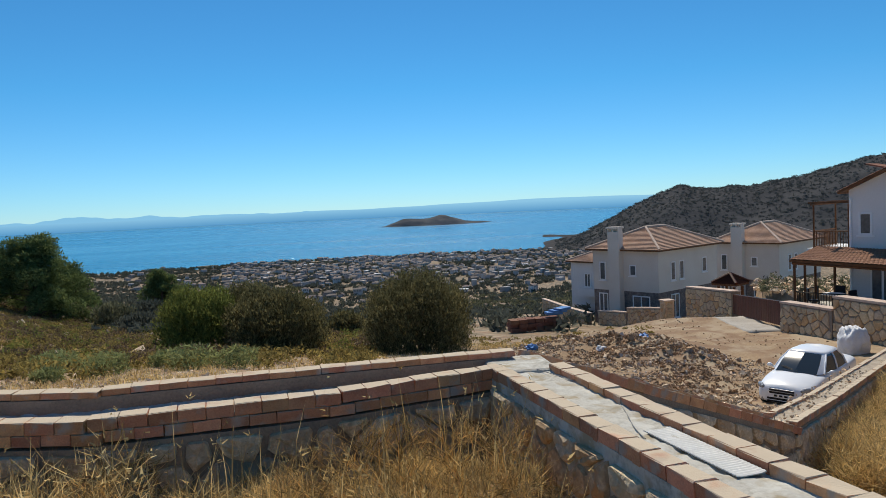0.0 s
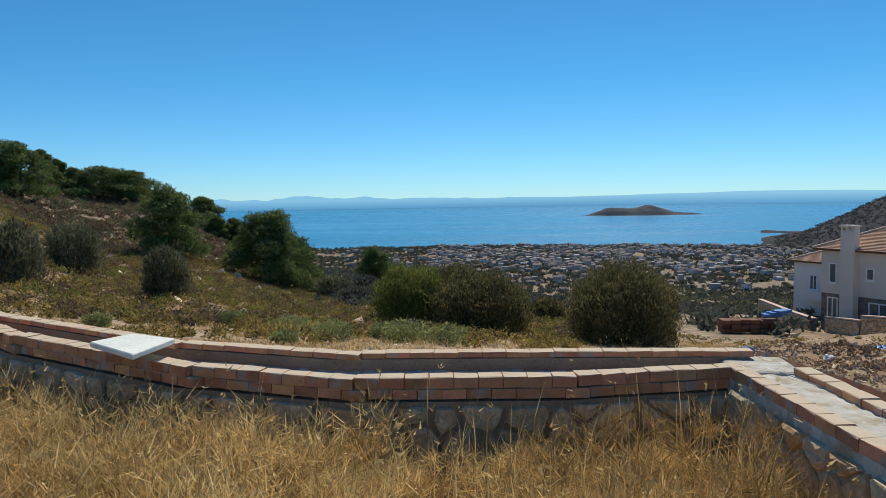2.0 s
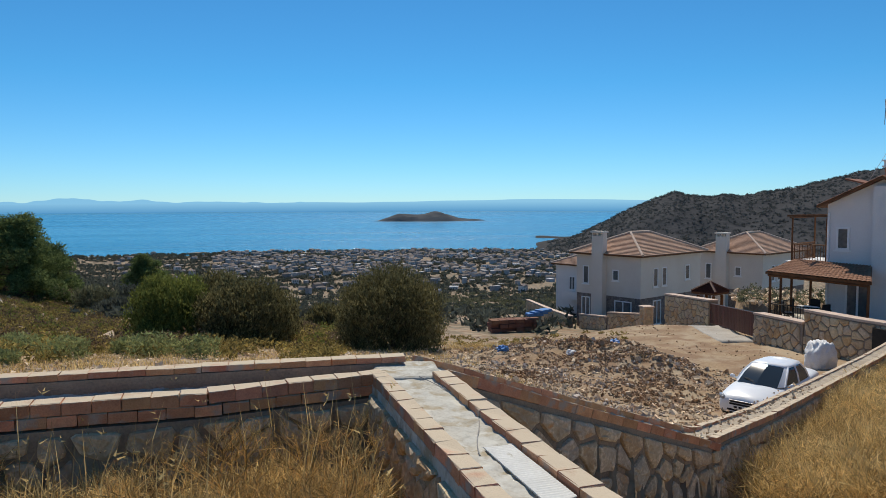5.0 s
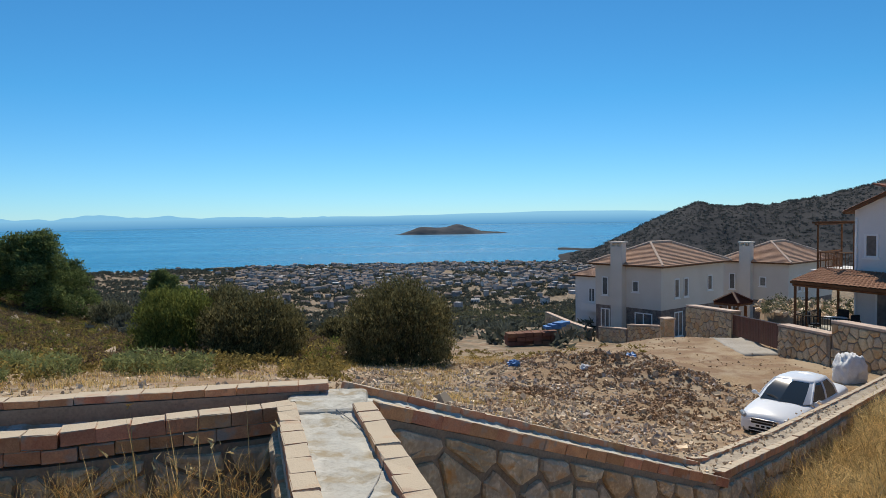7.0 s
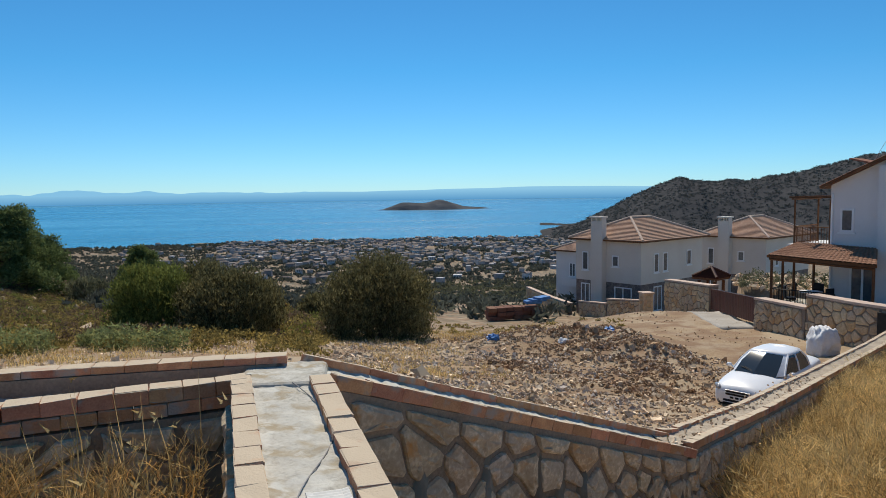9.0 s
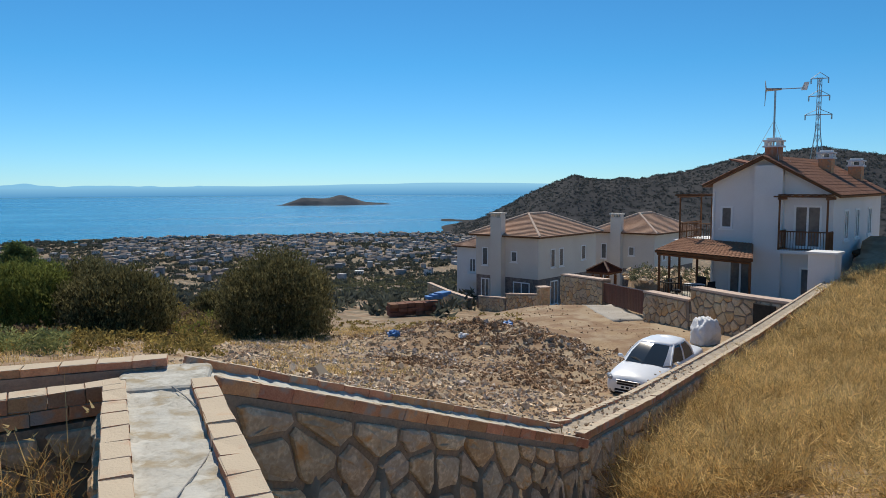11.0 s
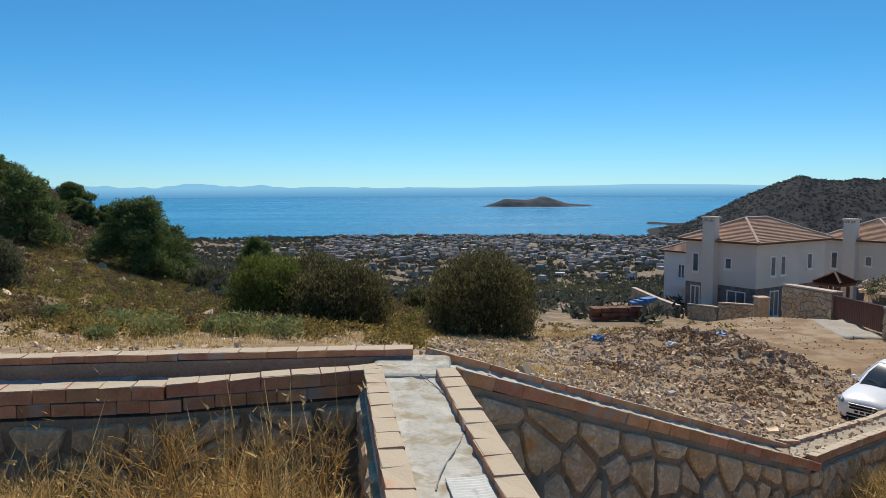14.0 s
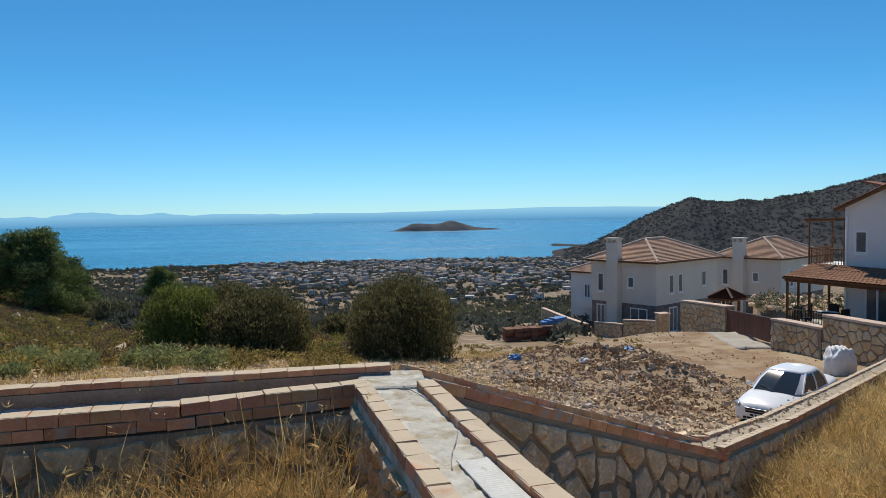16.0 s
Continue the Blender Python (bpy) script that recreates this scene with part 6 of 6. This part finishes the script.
# ---- small things ----
def foam_slab():
    bm = bmesh.new()
    v = [bm.verts.new(p) for p in ((-3.60, 5.24, 0.71), (-2.98, 4.74, 0.72), (-2.94, 5.34, 0.72), (-3.44, 5.60, 0.71))]
    f = bm.faces.new(v)
    g = bmesh.ops.extrude_face_region(bm, geom=[f])["geom"]
    bmesh.ops.translate(bm, vec=(0, 0, 0.045), verts=[e for e in g if isinstance(e, bmesh.types.BMVert)])
    bmesh.ops.bevel(bm, geom=list(bm.edges), offset=0.008, segments=1, affect="EDGES")
    return tagged(part("foam_slab", bm, M["foam"]), "flat white insulation slab lying across the wall", "slab")


foam_slab()


def ribbed_sheet():
    """A narrow ribbed metal strip on the cement bed."""
    vs, fs = [], []
    o, d, w = Vector((1.78, 3.60, 0.552)), Vector((0.10, -1.0, 0.012)).normalized(), Vector((1, 0.10, 0)).normalized()
    n, m = 60, 6
    for i in range(n + 1):
        for k in range(m + 1):
            p = o + d * (i / n * 0.75) + w * (k / m * 0.16)
            edge = 0.005 if k in (0, m) else 0
            vs.append((p.x, p.y, p.z - 0.012 + edge + 0.003 * (i % 2)))
    for i in range(n):
        for k in range(m):
            fs.append((i * (m + 1) + k, (i + 1) * (m + 1) + k, (i + 1) * (m + 1) + k + 1, i * (m + 1) + k + 1))
    ob = sheet("ribbed_strip", vs, fs, M["pale_metal"], False)
    ob.modifiers.new("thick", "SOLIDIFY").thickness = 0.006
    return tagged(ob, "pale ribbed metal strip lying on cement", "metal strip")


M["pale_metal"] = mat("pale_metal", (0.72, 0.72, 0.68), (0.6, 0.6, 0.56), rough=0.6, bump=0.1)
ribbed_sheet()


M["cable_grey"] = mat("cable_grey", (0.34, 0.33, 0.31), (0.26, 0.25, 0.24), rough=0.6, bump=0.0)


def wire(name, pts, r, material, label, category):
    cu = bpy.data.curves.new(name, "CURVE")
    cu.dimensions, cu.bevel_depth, cu.bevel_resolution = "3D", r, 2
    sp = cu.splines.new("NURBS")
    sp.points.add(len(pts) - 1)
    for q, p in zip(sp.points, pts):
        q.co = (*p, 1)
    sp.use_endpoint_u, sp.order_u = True, 4
    ob = new(name, cu)
    cu.materials.append(material)
    return tagged(ob, label, category)


wire("cable", [(1.72, 5.25, 0.535), (1.84, 4.9, 0.53), (1.93, 4.5, 0.53), (1.92, 4.2, 0.53), (1.84, 3.9, 0.53), (1.76, 3.68, 0.535), (1.74, 3.5, 0.535)], 0.0032, M["cable_grey"], "thin grey cable lying on the cement", "cable")


def bulk_bag():
    x, y = polar(39.6, 30.6)
    z = height(x, y)
    bm = bmesh.new()
    bmesh.ops.create_icosphere(bm, subdivisions=4, radius=0.6)
    for v in bm.verts:
        n = v.co.normalized()
        sq = max(abs(n.x), abs(n.y), abs(n.z) * 0.9)
        v.co = n * 0.6 / (sq ** 0.6)
        v.co += n * 0.09 * noise.noise(n * 3) + n * 0.03 * noise.noise(n * 9)
        v.co.z = max(v.co.z, -0.5) + 0.48
        if v.co.z > 0.8:
            v.co.x *= 0.75
            v.co.z += 0.18 * noise.noise(n * 5) + 0.08
    bmesh.ops.scale(bm, vec=(0.8, 0.8, 0.85), verts=bm.verts)
    bmesh.ops.translate(bm, vec=(x, y, z), verts=bm.verts)
    return tagged(part("bulk_bag", bm, M["bag"], smooth=True), "bulging white bulk bag beside the garden wall", "bag")


bulk_bag()


def litter(x, y, s, material, label, seed):
    rnd = random.Random(seed)
    bm = bmesh.new()
    bmesh.ops.create_icosphere(bm, subdivisions=3, radius=s)
    for v in bm.verts:
        n = v.co.normalized()
        v.co += n * s * 0.9 * noise.noise(n * 3 + Vector((seed, 0, 0)))
        v.co.z = v.co.z * 0.6
    bmesh.ops.translate(bm, vec=(x, y, height(x, y) + s * 0.4), verts=bm.verts)
    tagged(part("plastic_litter", bm, material), label, "litter")


litter(14.7, 29.6, 0.28, M["blue"], "crumpled blue plastic sheet on the heap", 1)
litter(9.8, 30.4, 0.24, M["blue"], "crumpled blue plastic bag on rubble", 2)
litter(12.3, 28.6, 0.2, M["bag"], "crumpled white plastic bag on rubble", 3)


def wind_turbine():
    ob = new("wind_turbine")
    base = at_house((31.7, 28.4), 1.2, 3.3, 0)
    b = Vector((base.x, base.y, 3.0))
    top = b + Vector((0, 0, 3.6))
    bm = bmesh.new()
    rod(bm, b, top, 0.05, seg=8)
    part("mast", bm, M["steel"], ob)
    side = Vector((0.72, -0.69, 0))
    bm = bmesh.new()
    rod(bm, top - side * 0.45, top + side * 0.3, 0.09, 0.06, seg=8)
    rod(bm, top + side * 0.3, top + side * 1.35, 0.025, seg=6)
    part("nacelle", bm, M["steel"], ob)
    bm = bmesh.new()
    p = top + side * 1.35
    g = [bm.verts.new(p + side * a + Vector((0, 0, z))) for a, z in ((-0.15, -0.12), (0.15, -0.12), (0.25, 0.3), (0.02, 0.3))]
    f = bm.faces.new(g)
    e = bmesh.ops.extrude_face_region(bm, geom=[f])["geom"]
    bmesh.ops.translate(bm, vec=(0.01, 0.01, 0), verts=[v for v in e if isinstance(v, bmesh.types.BMVert)])
    part("tail_fin", bm, M["frame_white"], ob)
    for k in range(3):
        a = 0.5 + k * 2.094
        d = Vector((0.25 * math.cos(a), 0.25 * math.cos(a), math.sin(a)))
        bm = bmesh.new()
        rod(bm, top - side * 0.45, top - side * 0.5 + d * 0.85, 0.04, 0.012, seg=5)
        part("blade", bm, M["steel"], ob)
    for k in range(3):
        a = k * 2.094
        bm = bmesh.new()
        rod(bm, b + Vector((0, 0, 2.0)), b + Vector((1.3 * math.cos(a), 1.3 * math.sin(a), -0.4)), 0.01, seg=4)
        part("guy_wire", bm, M["steel"], ob)
    return tagged(ob, "small domestic wind turbine on a guyed mast", "wind turbine")


wind_turbine()


def pylon():
    ob = new("pylon")
    x, y = polar(46.3, 300)
    z0, H = -8.0, 48.0
    bm = bmesh.new()

    def half(z):
        return max(0.5, 3.2 * (1 - z / (H * 0.72)))
    levels = [H * i / 12 for i in range(13)]
    for i in range(12):
        a, b = half(levels[i]), half(levels[i + 1])
        for sx, sy in ((1, 1), (1, -1), (-1, -1), (-1, 1)):
            rod(bm, (x + sx * a, y + sy * a, z0 + levels[i]), (x + sx * b, y + sy * b, z0 + levels[i + 1]), 0.16, seg=4)
            tx, ty = -sy, sx
            rod(bm, (x + sx * a, y + sy * a, z0 + levels[i]), (x + tx * b, y + ty * b, z0 + levels[i + 1]), 0.09, seg=4)
    part("lattice_mast", bm, M["steel"], ob, "galvanised steel lattice mast")
    for z, r in ((H * 0.72, 4.6), (H * 0.86, 3.6), (H * 0.99, 3.0)):
        bm = bmesh.new()
        rod(bm, (x - r * 0.7, y + r * 0.7, z0 + z), (x + r * 0.7, y - r * 0.7, z0 + z), 0.16, seg=4)
        for s in (1, -1):
            rod(bm, (x - s * r * 0.7, y + s * r * 0.7, z0 + z), (x, y, z0 + z + 2.2), 0.1, seg=4)
            rod(bm, (x - s * r * 0.66, y + s * r * 0.66, z0 + z), (x - s * r * 0.66, y + s * r * 0.66, z0 + z - 1.8), 0.25, seg=6)
        part("cross_arm", bm, M["steel"], ob)
    return tagged(ob, "tall steel lattice power pylon behind the house", "pylon")


pylon()


def patio_set():
    o = at_house((31.7, 28.4), -2.2, 6.0, -4.4)
    t = new("patio_table")
    bm = bmesh.new()
    rod(bm, (o.x, o.y, -3.68), (o.x, o.y, -3.64), 0.55, seg=20)
    part("tabletop", bm, M["frame_white"], t)
    bm = bmesh.new()
    rod(bm, (o.x, o.y, -4.4), (o.x, o.y, -3.68), 0.05, seg=8)
    part("leg", bm, M["iron"], t)
    tagged(t, "round white patio table under the porch", "table")
    for k in range(3):
        a = k * 2.1 + 0.6
        c = new("patio_chair")
        x, y = o.x + 0.95 * math.cos(a), o.y + 0.95 * math.sin(a)
        bm = bmesh.new()
        box(bm, (x, y, -3.98), (0.5, 0.5, 0.08), rz=a, bevel=0.02)
        part("seat", bm, M["black"], c)
        bm = bmesh.new()
        box(bm, (x + 0.26 * math.cos(a), y + 0.26 * math.sin(a), -3.65), (0.06, 0.5, 0.6), rz=a, bevel=0.02)
        part("backrest", bm, M["black"], c)
        for dx in (-0.2, 0.2):
            for dy in (-0.2, 0.2):
                bm = bmesh.new()
                rod(bm, (x + dx, y + dy, -4.4), (x + dx, y + dy, -4.0), 0.02, seg=5)
                part("leg", bm, M["black"], c)
        tagged(c, "dark woven patio chair at the table", "chair", group="chairs round the patio table")


patio_set()


def brick_stack():
    x, y = polar(17.3, 62)
    z = height(x, y)
    ob = new("brick_stack")
    rnd = random.Random(8)
    for i in range(6):
        for j in range(3):
            bm = bmesh.new()
            box(bm, (x + i * 0.75 - 2, y + rnd.uniform(-0.2, 0.2), z + 0.3 + j * 0.36), (0.7, 1.2, 0.33), bevel=0.01)
            part("brick_pack", bm, M["red_tile"], ob)
    tagged(ob, "stack of red hollow bricks on the slope", "bricks")
    bm = bmesh.new()
    for k in range(3):
        box(bm, (x + 1.6 + k * 0.4, y - 0.3, z + 1.55 + 0.15 * k), (1.4, 0.9, 0.25), rz=0.3 * k, bevel=0.05)
    tagged(part("blue_tarp", bm, M["blue"]), "crumpled blue tarpaulin over the brick stack", "tarpaulin")


brick_stack()
